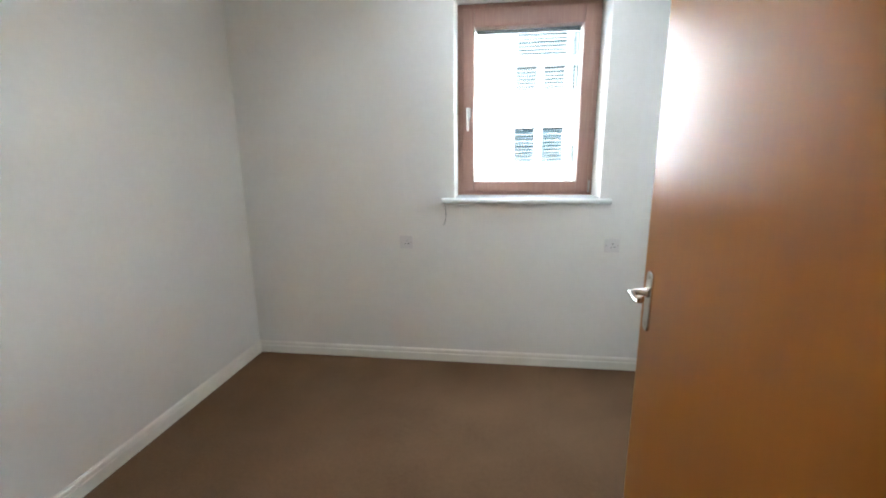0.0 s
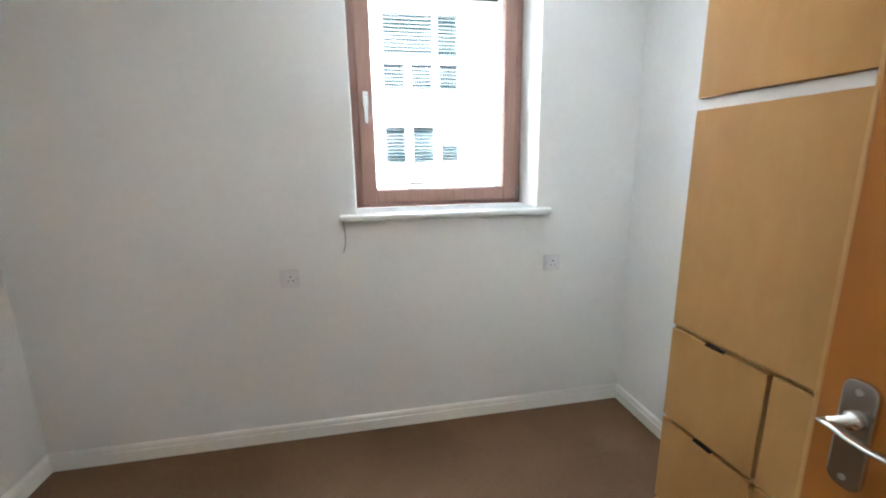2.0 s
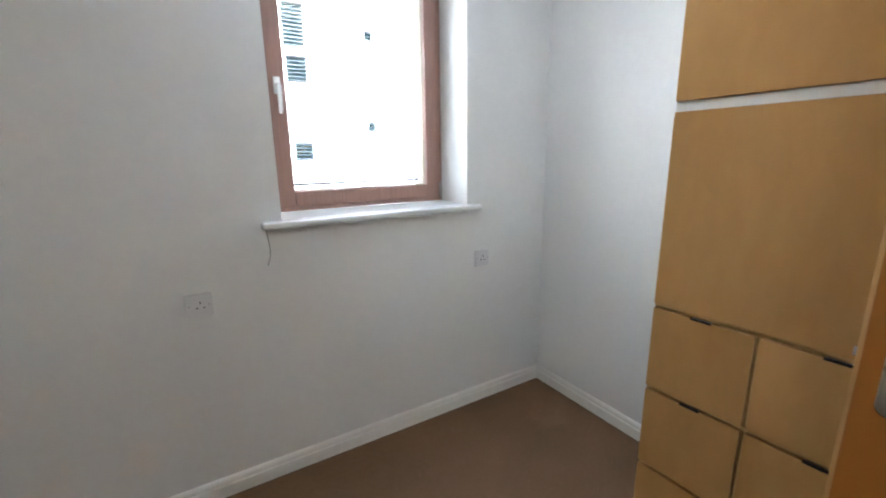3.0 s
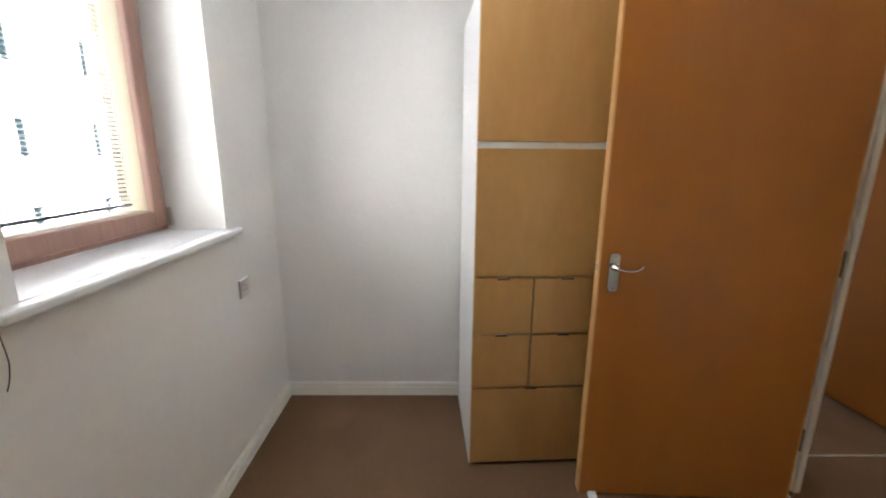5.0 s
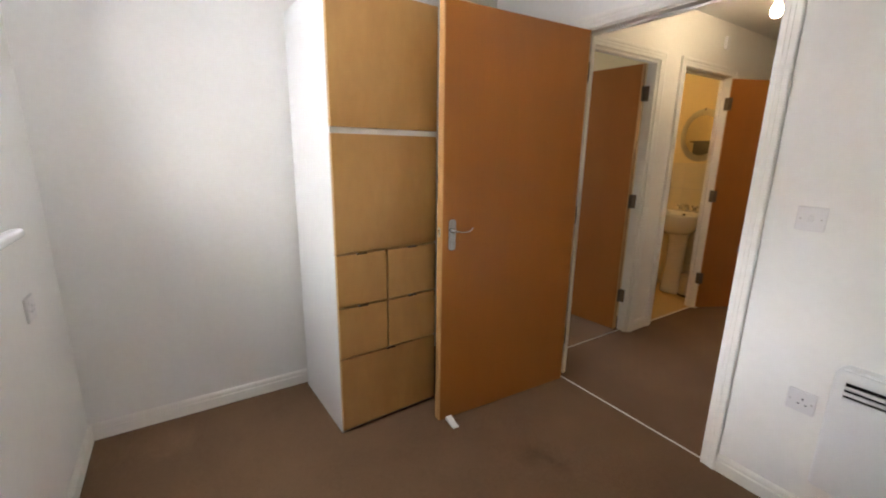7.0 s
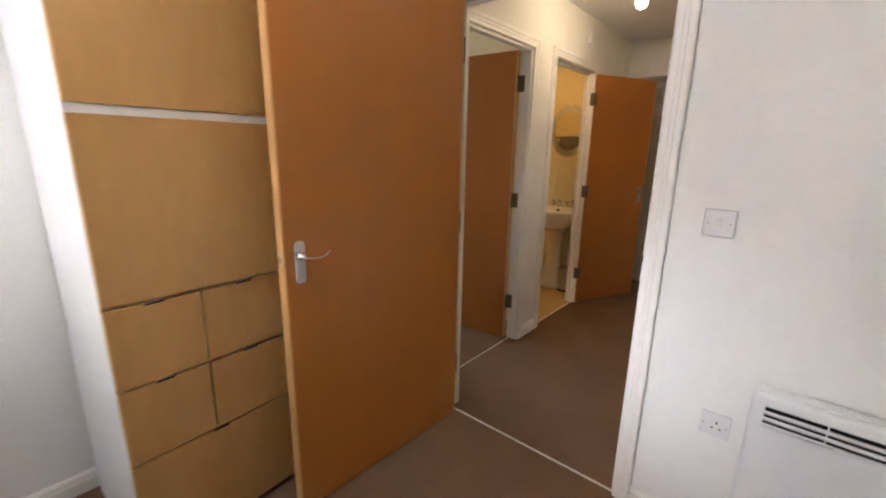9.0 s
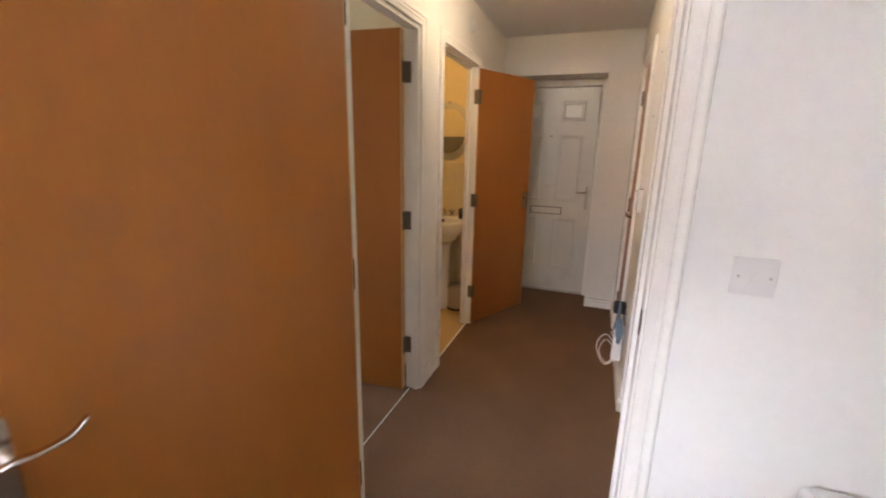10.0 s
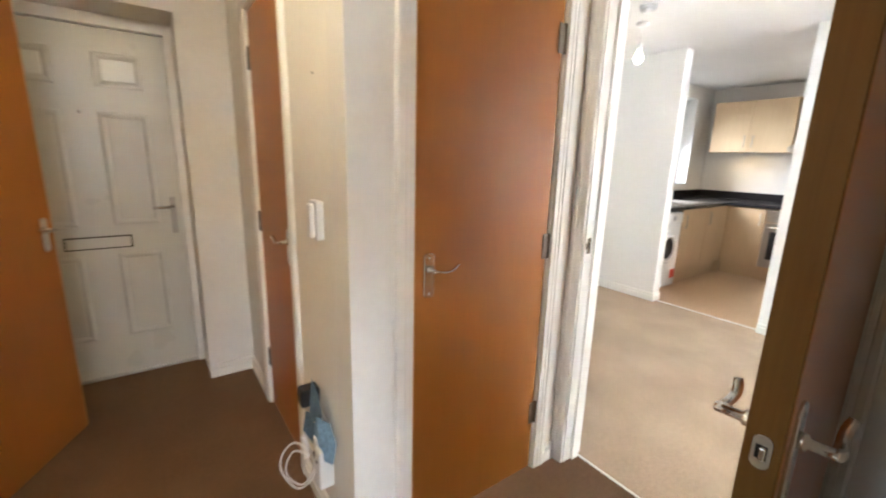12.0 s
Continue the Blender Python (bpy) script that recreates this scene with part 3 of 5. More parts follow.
def strike(m):
    """Steel keep let into a jamb, with a bent lip; in m it lies in the plane y 0."""
    root = thing("strike_plate", m, "brown steel strike plate let into the door jamb", "strike plate")
    bm = bmesh.new()
    box(bm, -0.011, 0.011, 0, 0.002, -0.032, -0.012)
    box(bm, -0.011, 0.011, 0, 0.002, 0.012, 0.032)
    box(bm, -0.011, -0.006, 0, 0.002, -0.012, 0.012)
    box(bm, 0.006, 0.018, 0, 0.002, -0.012, 0.012)
    box(bm, 0.016, 0.024, 0.001, 0.004, -0.014, 0.014, 0.001, 1)
    part("plate", bm, BRASS, root)
    part("keep_hole", boxed(-0.006, 0.006, -0.0002, 0.0006, -0.012, 0.012), DARK, root)


strike(pose(-0.4408, 0.297, 0.994, 0, 0, -90) @ Matrix.Diagonal((-1, 1, 1, 1)))
strike(pose(-1.549, -0.8098, 1.018))

# metal threshold strips
def threshold(x0, x1, y0, y1, label):
    bm = boxed(x0, x1, y0, y1, -0.001, 0.0045, 0.002, 2)
    tagged(link("threshold_strip", bm, TRIM), label, "threshold strip", group="threshold strips", kind="structure")


threshold(-0.440, 0.424, 0.306, 0.314, "thin pale metal carpet strip across the bedroom doorway")
threshold(0.634, 0.640, -0.639, 0.119, "thin pale carpet strip across the next doorway")
threshold(0.605, 0.617, -1.671, -0.971, "thin strip between hall carpet and bathroom vinyl")
threshold(-1.630, -1.618, -0.809, -0.009, "thin pale carpet strip across the living room doorway")
threshold(-4.19, -4.17, -1.789, -0.901, "thin strip between carpet and kitchen vinyl")

# skirtings
skirting("skirting_1", [(-0.510, 0.32), (-1.624, 0.32), (-1.624, 2.688), (1.163, 2.688), (1.163, 0.32), (0.494, 0.32)][::-1])
skirting("skirting_2", [(0.585, -1.740), (0.585, -2.495), (0.580, -2.495)][::-1])
skirting("skirting_3", [(-0.292, -2.495), (-0.54, -2.495), (-0.54, -2.083)][::-1])
skirting("skirting_4", [(-0.54, -1.385), (-0.54, -0.875), (-0.684, -0.875)][::-1])
skirting("skirting_5", [(-0.535, 0.243), (-1.525, 0.243), (-1.525, 0.060)])
skirting("skirting_6", [(-4.12, -0.90), (-4.12, 2.90), (-1.90, 2.90)][::-1])
skirting("skirting_7", [(-1.765, -3.12), (-4.12, -3.12), (-4.12, -1.79), (-4.24, -1.79)][::-1])
skirting("skirting_8", [(-4.24, -0.90), (-4.12, -0.90)])
skirting("skirting_10", [(-1.525, -0.8749), (-1.443, -0.875)])
skirting("skirting_9", [(0.585, -0.905), (0.585, -0.708)])


# ---- bedroom window ----
def bedroom_window():
    root = thing("window_1", pose(0.212, 2.93, 1.10), "stained timber tilt window with a blind between its panes", "window", kind="structure")
    ox, oz, oy = 0.212, 1.10, 2.93

    def bar(name, x0, x1, y0, y1, z0, z1, bevel, material=WINDOW_WOOD, label=""):
        return part(name, boxed(x0 - ox, x1 - ox, y0 - oy, y1 - oy, z0 - oz, z1 - oz, bevel, 2), material, root, label)

    bar("outer_frame", -0.222, -0.180, 2.925, 3.045, 1.097, 2.262, 0.003)
    bar("outer_frame", 0.603, 0.645, 2.925, 3.045, 1.097, 2.262, 0.003)
    bar("outer_frame", -0.180, 0.603, 2.925, 3.045, 1.097, 1.136, 0.003)
    bar("outer_frame", -0.180, 0.603, 2.925, 3.045, 2.215, 2.262, 0.003)
    bar("sash", -0.192, -0.117, 2.905, 3.035, 1.118, 2.230, 0.006)
    bar("sash", 0.543, 0.615, 2.905, 3.035, 1.118, 2.230, 0.006)
    bar("sash", -0.117, 0.543, 2.905, 3.035, 1.118, 1.184, 0.006)
    bar("sash", -0.117, 0.543, 2.905, 3.035, 2.125, 2.230, 0.006)
    for y in (2.924, 3.026):
        pane = bar("pane", -0.119, 0.545, y - 0.002, y + 0.002, 1.182, 2.127, 0, GLASS)
        pane.visible_shadow = False
    for name, x0, x1, z0, z1 in (("cavity_lining", -0.1165, -0.1145, 1.187, 2.122), ("cavity_lining", 0.5405, 0.5425, 1.187, 2.122), ("cavity_lining", -0.1165, 0.5425, 1.1845, 1.1865)):
        bar(name, x0, x1, 2.928, 3.022, z0, z1, 0, PINE, "bare pale pine inside the window cavity")
    bar("corner_fitting", 0.617, 0.627, 2.892, 2.908, 1.115, 1.190, 0.002, STEEL, "dull steel corner hinge")
    lever = bmesh.new()
    tmp = boxed(-0.013, 0.013, -0.010, 0, -0.034, 0.034, 0.004, 2)
    merge(lever, tmp)
    tube(lever, [(0, -0.008, 0), (0, -0.040, 0), (0, -0.046, -0.012), (0, -0.046, -0.100), (0, -0.042, -0.112)], [0.008, 0.008, 0.009, 0.0085, 0.006], 10)
    ob = part("window_handle", lever, PLASTIC, root, "white espagnolette window handle", smooth=True)
    ob.location = (-0.152 - ox, 2.905 - oy, 1.620 - oz)


bedroom_window()

sill = thing("window_sill", pose(0.205, 2.688, 1.068), "glossy white painted window board with rounded nosing", "window sill", kind="structure")
part("board", boxed(-0.425, 0.438, -0.0005, 0.238, 0, 0.029), SILL, sill)
part("nosing", boxed(-0.504, 0.504, -0.042, -0.0005, -0.002, 0.028, 0.011, 4), SILL, sill)


def venetian_blind():
    root = thing("venetian_blind", pose(0.213, 2.985, 1.19), "thin grey-blue venetian blind let down between the panes, slats open", "blind")
    slat = bmesh.new()
    prof = [(-0.0088, -0.0008), (-0.0045, 0.0005), (0, 0.0010), (0.0045, 0.0005), (0.0088, -0.0008), (0.0088, -0.0014), (0, 0.0004), (-0.0088, -0.0014)]
    run_profile(slat, [[Vector((x, u, v)) for u, v in prof] for x in (-0.315, 0.315)])
    first = part("slat", slat, SLAT, root)
    first.location = (0, 0, 0.040)
    for k in range(1, 56):
        ob = new("slat", first.data)
        ob.parent = root
        ob.location = (0, 0, 0.040 + k * 0.0158)
        ob.rotation_euler = (radians(13 + random.uniform(-3, 3)), 0, 0)
    part("bottom_rail", boxed(-0.318, 0.318, -0.010, 0.010, 0.014, 0.026, 0.003, 2), SLAT, root, "grey-blue blind bottom rail")
    part("head_rail", boxed(-0.318, 0.318, -0.012, 0.012, 0.912, 0.935, 0.002, 1), SLAT, root)
    for x in (-0.26, 0.282):
        for y in (-0.0085, 0.0085):
            part("ladder_cord", tube(bmesh.new(), [(x, y, 0.02), (x, y, 0.915)], 0.0008, 6), SLAT, root, "thin ladder cord")
    part("tilt_rod", tube(bmesh.new(), [(0.304, -0.009, 0.03), (0.304, -0.009, 0.90)], 0.0022, 8), STEEL, root, "grey tilt rod")


venetian_blind()

wire = bmesh.new()
tube(wire, [(-0.282, 2.684, 1.066), (-0.281, 2.680, 1.04), (-0.277, 2.681, 1.01), (-0.276, 2.680, 0.985), (-0.279, 2.682, 0.955), (-0.286, 2.681, 0.938), (-0.290, 2.683, 0.925)], 0.0012, 6)
tagged(link("loose_wire", wire, DARK), "short thin dark wire hanging from the window board end", "wire")


# ---- sockets and switches ----
def socket_plate(m, label, width=0.086):
    """Switched single socket: plate, rocker, three pin holes, two screws. In m: x across, y out of the wall, z up."""
    root = thing("wall_socket", m, label, "socket", group="wall sockets")
    plate = part("faceplate", boxed(-width / 2, width / 2, 0, 0.010, -0.043, 0.043, 0.004, 3), SOCKET_PLASTIC, root)
    part("rocker", boxed(0.012, 0.024, 0.0095, 0.0125, 0.012, 0.032, 0.0015, 2), SOCKET_PLASTIC, plate)
    for x, z, w, h in ((-0.004, 0.010, 0.0045, 0.0085), (-0.015, -0.010, 0.007, 0.0042), (0.007, -0.010, 0.007, 0.0042)):
        part("pin_hole", boxed(x - w / 2, x + w / 2, 0.0098, 0.0103, z - h / 2, z + h / 2), DARK, plate)
    for x in (-0.032, 0.032):
        part("screw", tube(bmesh.new(), [(x, 0.0095, 0), (x, 0.0108, 0)], 0.0032, 10), STEEL, plate)
    return root


socket_plate(pose(-0.534, 2.688, 0.815, 0, 0, 180), "white switched single wall socket under the window")
socket_plate(pose(0.734, 2.688, 0.812, 0, 0, 180), "white switched single wall socket near the room corner")
socket_plate(pose(-0.735, 0.32, 0.470), "white switched single wall socket beside the panel heater")


def light_switch(m, label):
    root = thing("light_switch", m, label, "light switch")
    plate = part("faceplate", boxed(-0.043, 0.043, 0, 0.009, -0.043, 0.043, 0.004, 3), SOCKET_PLASTIC, root)
    rocker = bmesh.new()
    tmp = boxed(-0.0075, 0.0075, 0, 0.005, -0.0125, 0.0125, 0.0015, 2)
    merge(rocker, tmp, pose(0, 0.0085, 0, 8, 0, 0))
    part("rocker", rocker, SOCKET_PLASTIC, plate)
    for x in (-0.030, 0.030):
        part("screw", tube(bmesh.new(), [(x, 0.0085, 0), (x, 0.0098, 0)], 0.0032, 10), STEEL, plate)


light_switch(pose(-0.647, 0.32, 1.148), "white single rocker light switch beside the bedroom doorway")


# ---- panel heater ----
def panel_heater():
    root = thing("panel_heater", pose(-1.165, 0.32, 0.203), "white slim electric panel heater with louvred top, fixed to the wall", "heater")
    body = bmesh.new()
    w, h, d = 0.70, 0.462, 0.075
    tmp = boxed(-w / 2, w / 2, 0.012, d, 0, h)
    bmesh.ops.bevel(tmp, geom=[e for e in tmp.edges if abs(e.verts[0].co.y - e.verts[1].co.y) > 0.01], offset=0.022, segments=5, affect="EDGES", profile=0.5)
    bmesh.ops.bevel(tmp, geom=[e for e in tmp.edges if e.verts[0].co.y > d - 0.001 and e.verts[1].co.y > d - 0.001], offset=0.012, segments=4, affect="EDGES", profile=0.5)
    merge(body, tmp)
    part("casing", body, HEATER, root)
    grille = part("grille_recess", boxed(-w / 2 + 0.035, w / 2 - 0.035, d - 0.002, d + 0.0008, h - 0.100, h - 0.036), DARK, root, "dark air outlet")
    for k in range(3):
        z = h - 0.048 - k * 0.0205
        slat = bmesh.new()
        tmp = boxed(-w / 2 + 0.033, w / 2 - 0.033, -0.003, 0.003, -0.0068, 0.0068, 0.002, 2)
        merge(slat, tmp, pose(0, d + 0.002, z - 0.006, -25, 0, 0))
        part("louvre", slat, HEATER, grille)
    for x in (-0.175, 0.0, 0.175):
        part("louvre_rib", boxed(x - 0.002, x + 0.002, d + 0.0005, d + 0.006, h - 0.100, h - 0.036), HEATER, grille)
    part("top_lip", boxed(-w / 2 + 0.02, w / 2 - 0.02, 0.014, 0.060, h - 0.002, h + 0.007, 0.003, 2), HEATER, root)
    for x in (-0.24, 0.24):
        part("wall_bracket", boxed(x - 0.015, x + 0.015, 0, 0.0125, 0.08, 0.38), HEATER, root)


panel_heater()


# ---- wardrobe ----
def wardrobe():
    top = 2.005
    root = thing("wardrobe", pose(0.6181, 1.1216, 0, 0, 0, 2.8), "tall white wardrobe with two birch-veneer doors and five drawers", "wardrobe")
    W, D, MID = 0.534, 0.528, 0.282

    def b(name, a0, a1, c0, c1, e0, e1, material, bevel=0.0, label="", parent=None):
        return part(name, boxed(a0, a1, c0, c1, e0, e1, bevel, 2), material, parent or root, label)

    b("side_panel", 0, D, W - 0.018, W, 0.0, top, WHITE_BOARD, 0.001)
    b("side_panel", 0, D, 0, 0.018, 0.0, top, WHITE_BOARD, 0.001)
    b("top_panel", 0, D, 0.018, W - 0.018, top - 0.018, top, WHITE_BOARD)
    b("bottom_panel", 0, D, 0.018, W - 0.018, 0.045, 0.063, WHITE_BOARD)
    b("back_panel", D - 0.008, D, 0.018, W - 0.018, 0.063, top - 0.018, WHITE_BOARD)
    b("plinth", 0.004, 0.020, 0.018, W - 0.018, 0.0, 0.045, WHITE_BOARD)
    b("rail", -0.012, 0.30, 0.003, W - 0.0005, 1.4315, 1.4545, WHITE_BOARD)
    for z0, z1 in ((0.9045, 0.9150), (0.6515, 0.6620), (0.3965, 0.4070)):
        b("rail", -0.011, 0.30, 0.003, W - 0.0005, z0, z1, BIRCH_EDGE)
    b("divider", -0.005, 0.30, MID - 0.005, MID + 0.005, 0.4075, 0.6510, BIRCH_EDGE)
    b("divider", -0.005, 0.30, MID - 0.005, MID + 0.005, 0.6625, 0.9040, BIRCH_EDGE)

    def front(name, c0, c1, e0, e1, notch):
        """A proud veneered front; notch: a finger slot cut into its top edge."""
        bm = bmesh.new()
        t0, t1 = -0.021, -0.002
        if notch:
            mid, half, deep = (c0 + c1) / 2, 0.026, 0.005
            box(bm, t0, t1, c0, c1, e0, e1 - deep)
            box(bm, t0, t1, c0, mid - half, e1 - deep, e1)
            box(bm, t0, t1, mid + half, c1, e1 - deep, e1)
        else:
            box(bm, t0, t1, c0, c1, e0, e1, 0.0015, 2)
        ob = part(name, bm, BIRCH, root, "birch-veneered front")
        part("edge_band", boxed(t0 + 0.001, t1, c0 - 0.0012, c0 - 0.0001, e0 + 0.001, e1 - 0.012), BIRCH_EDGE, ob)
        part("edge_band", boxed(t0 + 0.001, t1, c1 + 0.0001, c1 + 0.0012, e0 + 0.001, e1 - 0.012), BIRCH_EDGE, ob)
        if notch:
            part("finger_slot", boxed(-0.0195, -0.0135, (c0 + c1) / 2 - 0.026, (c0 + c1) / 2 + 0.026, e1 - 0.005, e1), DARK, ob)
        return ob

    g = 0.006
    front("door", 0.003, W - 0.003, 1.456, 2.000, False)
    front("door", 0.003, W - 0.003, 0.916, 1.430, False)
    for c0, c1 in ((0.003, MID - g), (MID + g, W - 0.003)):
        front("drawer", c0, c1, 0.663, 0.903, True)
        front("drawer", c0, c1, 0.408, 0.650, True)
    front("drawer", 0.003, W - 0.003, 0.022, 0.395, True)


wardrobe()

stop = thing("door_wedge", pose(0.372, 1.150, 0.0, 0, 0, 175), "small white plastic door wedge pushed under the open door", "door wedge")
bm = bmesh.new()
run_profile(bm, [[Vector((-0.045, y, 0.0)), Vector((0.045, y, 0.0)), Vector((0.045, y, 0.007)), Vector((0.020, y, 0.0075)), Vector((-0.045, y, 0.020))] for y in (-0.016, 0.016)])
part("wedge_body", bm, PLASTIC, stop)


# ---- hall ----
def front_door():
    root = thing("front_door", pose(0.160, -2.80, 0.0), "closed white moulded front door with letterbox and small top lights", "door", kind="structure")
    W, H = 0.41, 1.965
    leaf = part("leaf", boxed(-W, W, -0.044, 0, 0.018, H + 0.012, 0.002, 1), UPVC, root)

    def panel(cx, z0, z1, w, material=UPVC, name="panel"):
        bm = bmesh.new()
        for (a, ya), (c, yc) in (((0, 0.0), (0.010, 0.008)), ((0.010, 0.008), (0.020, 0.008)), ((0.020, 0.008), (0.034, 0.0008))):
            r1 = [Vector((cx - w / 2 + a, ya, z0 + a)), Vector((cx + w / 2 - a, ya, z0 + a)), Vector((cx + w / 2 - a, ya, z1 - a)), Vector((cx - w / 2 + a, ya, z1 - a))]
            r2 = [Vector((cx - w / 2 + c, yc, z0 + c)), Vector((cx + w / 2 - c, yc, z0 + c)), Vector((cx + w / 2 - c, yc, z1 - c)), Vector((cx - w / 2 + c, yc, z1 - c))]
            v1, v2 = [bm.verts.new(p) for p in r1], [bm.verts.new(p) for p in r2]
            for k in range(4):
                bm.faces.new((v1[k], v1[(k + 1) % 4], v2[(k + 1) % 4], v2[k]))
        bmesh.ops.remove_doubles(bm, verts=list(bm.verts), dist=1e-5)
        mould = part("panel_moulding", bm, UPVC, leaf)
        part(name, boxed(cx - w / 2 + 0.036, cx + w / 2 - 0.036, -0.002, 0.0045, z0 + 0.036, z1 - 0.036, 0.003, 2), material, leaf)

    for cx in (-0.188, 0.188):
        panel(cx, 1.678, 1.858, 0.215, OBSCURED, "glazed_light")
        panel(cx, 0.930, 1.553, 0.225)
        panel(cx, 0.255, 0.765, 0.225)
    box_mouth = part("letterbox", boxed(-0.152, 0.152, 0, 0.010, 0.797, 0.871, 0.003, 2), DARK_RIM, root, "dark-rimmed white letterbox")
    part("letter_flap", boxed(-0.143, 0.143, 0.009, 0.013, 0.805, 0.863, 0.002, 2), UPVC, box_mouth)
    plate = part("handle_plate", boxed(-0.385, -0.355, 0, 0.011, 0.862, 1.084, 0.005, 3), STEEL, root, "steel lever plate")
    lev = bmesh.new()
    tube(lev, [(-0.370, 0.008, 1.028), (-0.370, 0.048, 1.028), (-0.362, 0.055, 1.028), (-0.325, 0.056, 1.026), (-0.270, 0.052, 1.024)], [0.010, 0.009, 0.010, 0.0085, 0.008], 10)
    part("lever", lev, CHROME, plate, smooth=True)
    part("peephole", tube(bmesh.new(), [(0.0, 0, 1.545), (0.0, 0.006, 1.545)], 0.008, 14), CHROME, root, "small bright door viewer")
    part("outer_skin", boxed(-W - 0.0410, W + 0.0130, -0.100, -0.0760, 0.0, 2.040), UPVC, root)
    part("weather_bar", boxed(-W - 0.003, W + 0.002, -0.06, 0.012, 0.0, 0.017, 0.004, 2), STEEL, root)
    fr = thing("door_frame_7", pose(0.160, -2.80, 0.0), "white front door frame set deep in its recess", "door frame", kind="structure")
    for x0, x1 in ((-W - 0.0415, -W - 0.004), (W + 0.003, W + 0.0135)):
        part("jamb", boxed(x0, x1, -0.075, 0.022, 0, 2.042, 0.003, 2), TRIM, fr)
    part("head", boxed(-W - 0.0035, W + 0.0025, -0.075, 0.022, 1.984, 2.042, 0.003, 2), TRIM, fr)


front_door()


def ceiling_bulb(name, x, y, material, label, drop=0.0):
    root = thing(name, pose(x, y, TOP), label, "ceiling lamp")
    part("ceiling_rose", lathe(bmesh.new(), [(0.001, 0), (0.045, 0), (0.045, -0.012), (0.030, -0.024), (0.012, -0.028), (0.001, -0.028)], (0, 0, 0), 24), PLASTIC, root)
    z = -0.028
    if drop:
        part("flex", tube(bmesh.new(), [(0, 0, z), (0, 0, z - drop)], 0.003, 8), PLASTIC, root)
        z -= drop
    part("lamp_holder", lathe(bmesh.new(), [(0.001, 0), (0.016, 0), (0.020, -0.02), (0.020, -0.045), (0.001, -0.046)], (0, 0, z), 20), PLASTIC, root)
    z -= 0.047
    part("bulb", lathe(bmesh.new(), [(0.012, 0), (0.014, -0.012), (0.024, -0.035), (0.030, -0.055), (0.029, -0.072), (0.022, -0.086), (0.010, -0.094), (0.001, -0.095)], (0, 0, z), 20), material, root, "glowing bare bulb")


ceiling_bulb("ceiling_lamp", 0.02, -0.82, BULB, "bare glowing bulb on a white ceiling rose in the hall", 0.045)
ceiling_bulb("ceiling_lamp", -0.24, 1.46, BED_GLOW, "bare glowing bulb on a white ceiling rose in the bedroom", 0.03)
ceiling_bulb("kitchen_lamp", -5.30, -1.00, LIVING_GLOW, "bare glowing bulb on the kitchen ceiling", 0.01)
ceiling_bulb("pendant_lamp", -3.20, -1.69, LIVING_GLOW, "bare glowing pendant bulb in the living room", 0.11)

sm = thing("smoke_alarm", pose(-2.90, -1.48, TOP), "round white smoke alarm on the living room ceiling", "smoke alarm")
part("base", lathe(bmesh.new(), [(0.001, 0), (0.055, 0), (0.055, -0.012), (0.001, -0.012)], (0, 0, 0), 28), PLASTIC, sm)
part("cover", lathe(bmesh.new(), [(0.048, -0.012), (0.050, -0.024), (0.040, -0.038), (0.001, -0.040)], (0, 0, 0), 28), PLASTIC, sm)

al = thing("alarm_sensor", pose(0.585, -1.50, 2.215), "small white sensor box high on the hall wall", "sensor")
part("casing", boxed(-0.022, 0, -0.028, 0.028, -0.045, 0.045, 0.006, 3), PLASTIC, al)
part("vent", boxed(-0.0235, -0.0215, -0.014, 0.014, -0.03, -0.012), TRIM, al)


def entry_phone():
    root = thing("entry_phone", pose(-0.54, -1.10, 1.09), "small white door-entry handset on the hall wall", "entry phone")
    base = part("base", boxed(0, 0.026, -0.034, 0.034, 0.0, 0.125, 0.006, 3), PLASTIC, root)
    bm = bmesh.new()
    box(bm, 0.027, 0.045, -0.006, 0.030, 0.010, 0.118, 0.007, 3)
    part("handset", bm, PLASTIC, root)
    part("lens", boxed(0.0255, 0.029, -0.030, -0.013, 0.085, 0.112, 0.002, 2), DARK, base, "small dark speaker window")


entry_phone()
for z in (1.594, 1.905):
    tagged(link("screw_hole", tube(bmesh.new(), [(-0.541, -1.122, z), (-0.539, -1.122, z)], 0.004, 10), DARK), "small dark screw hole in the hall wall", "screw hole", group="screw holes")


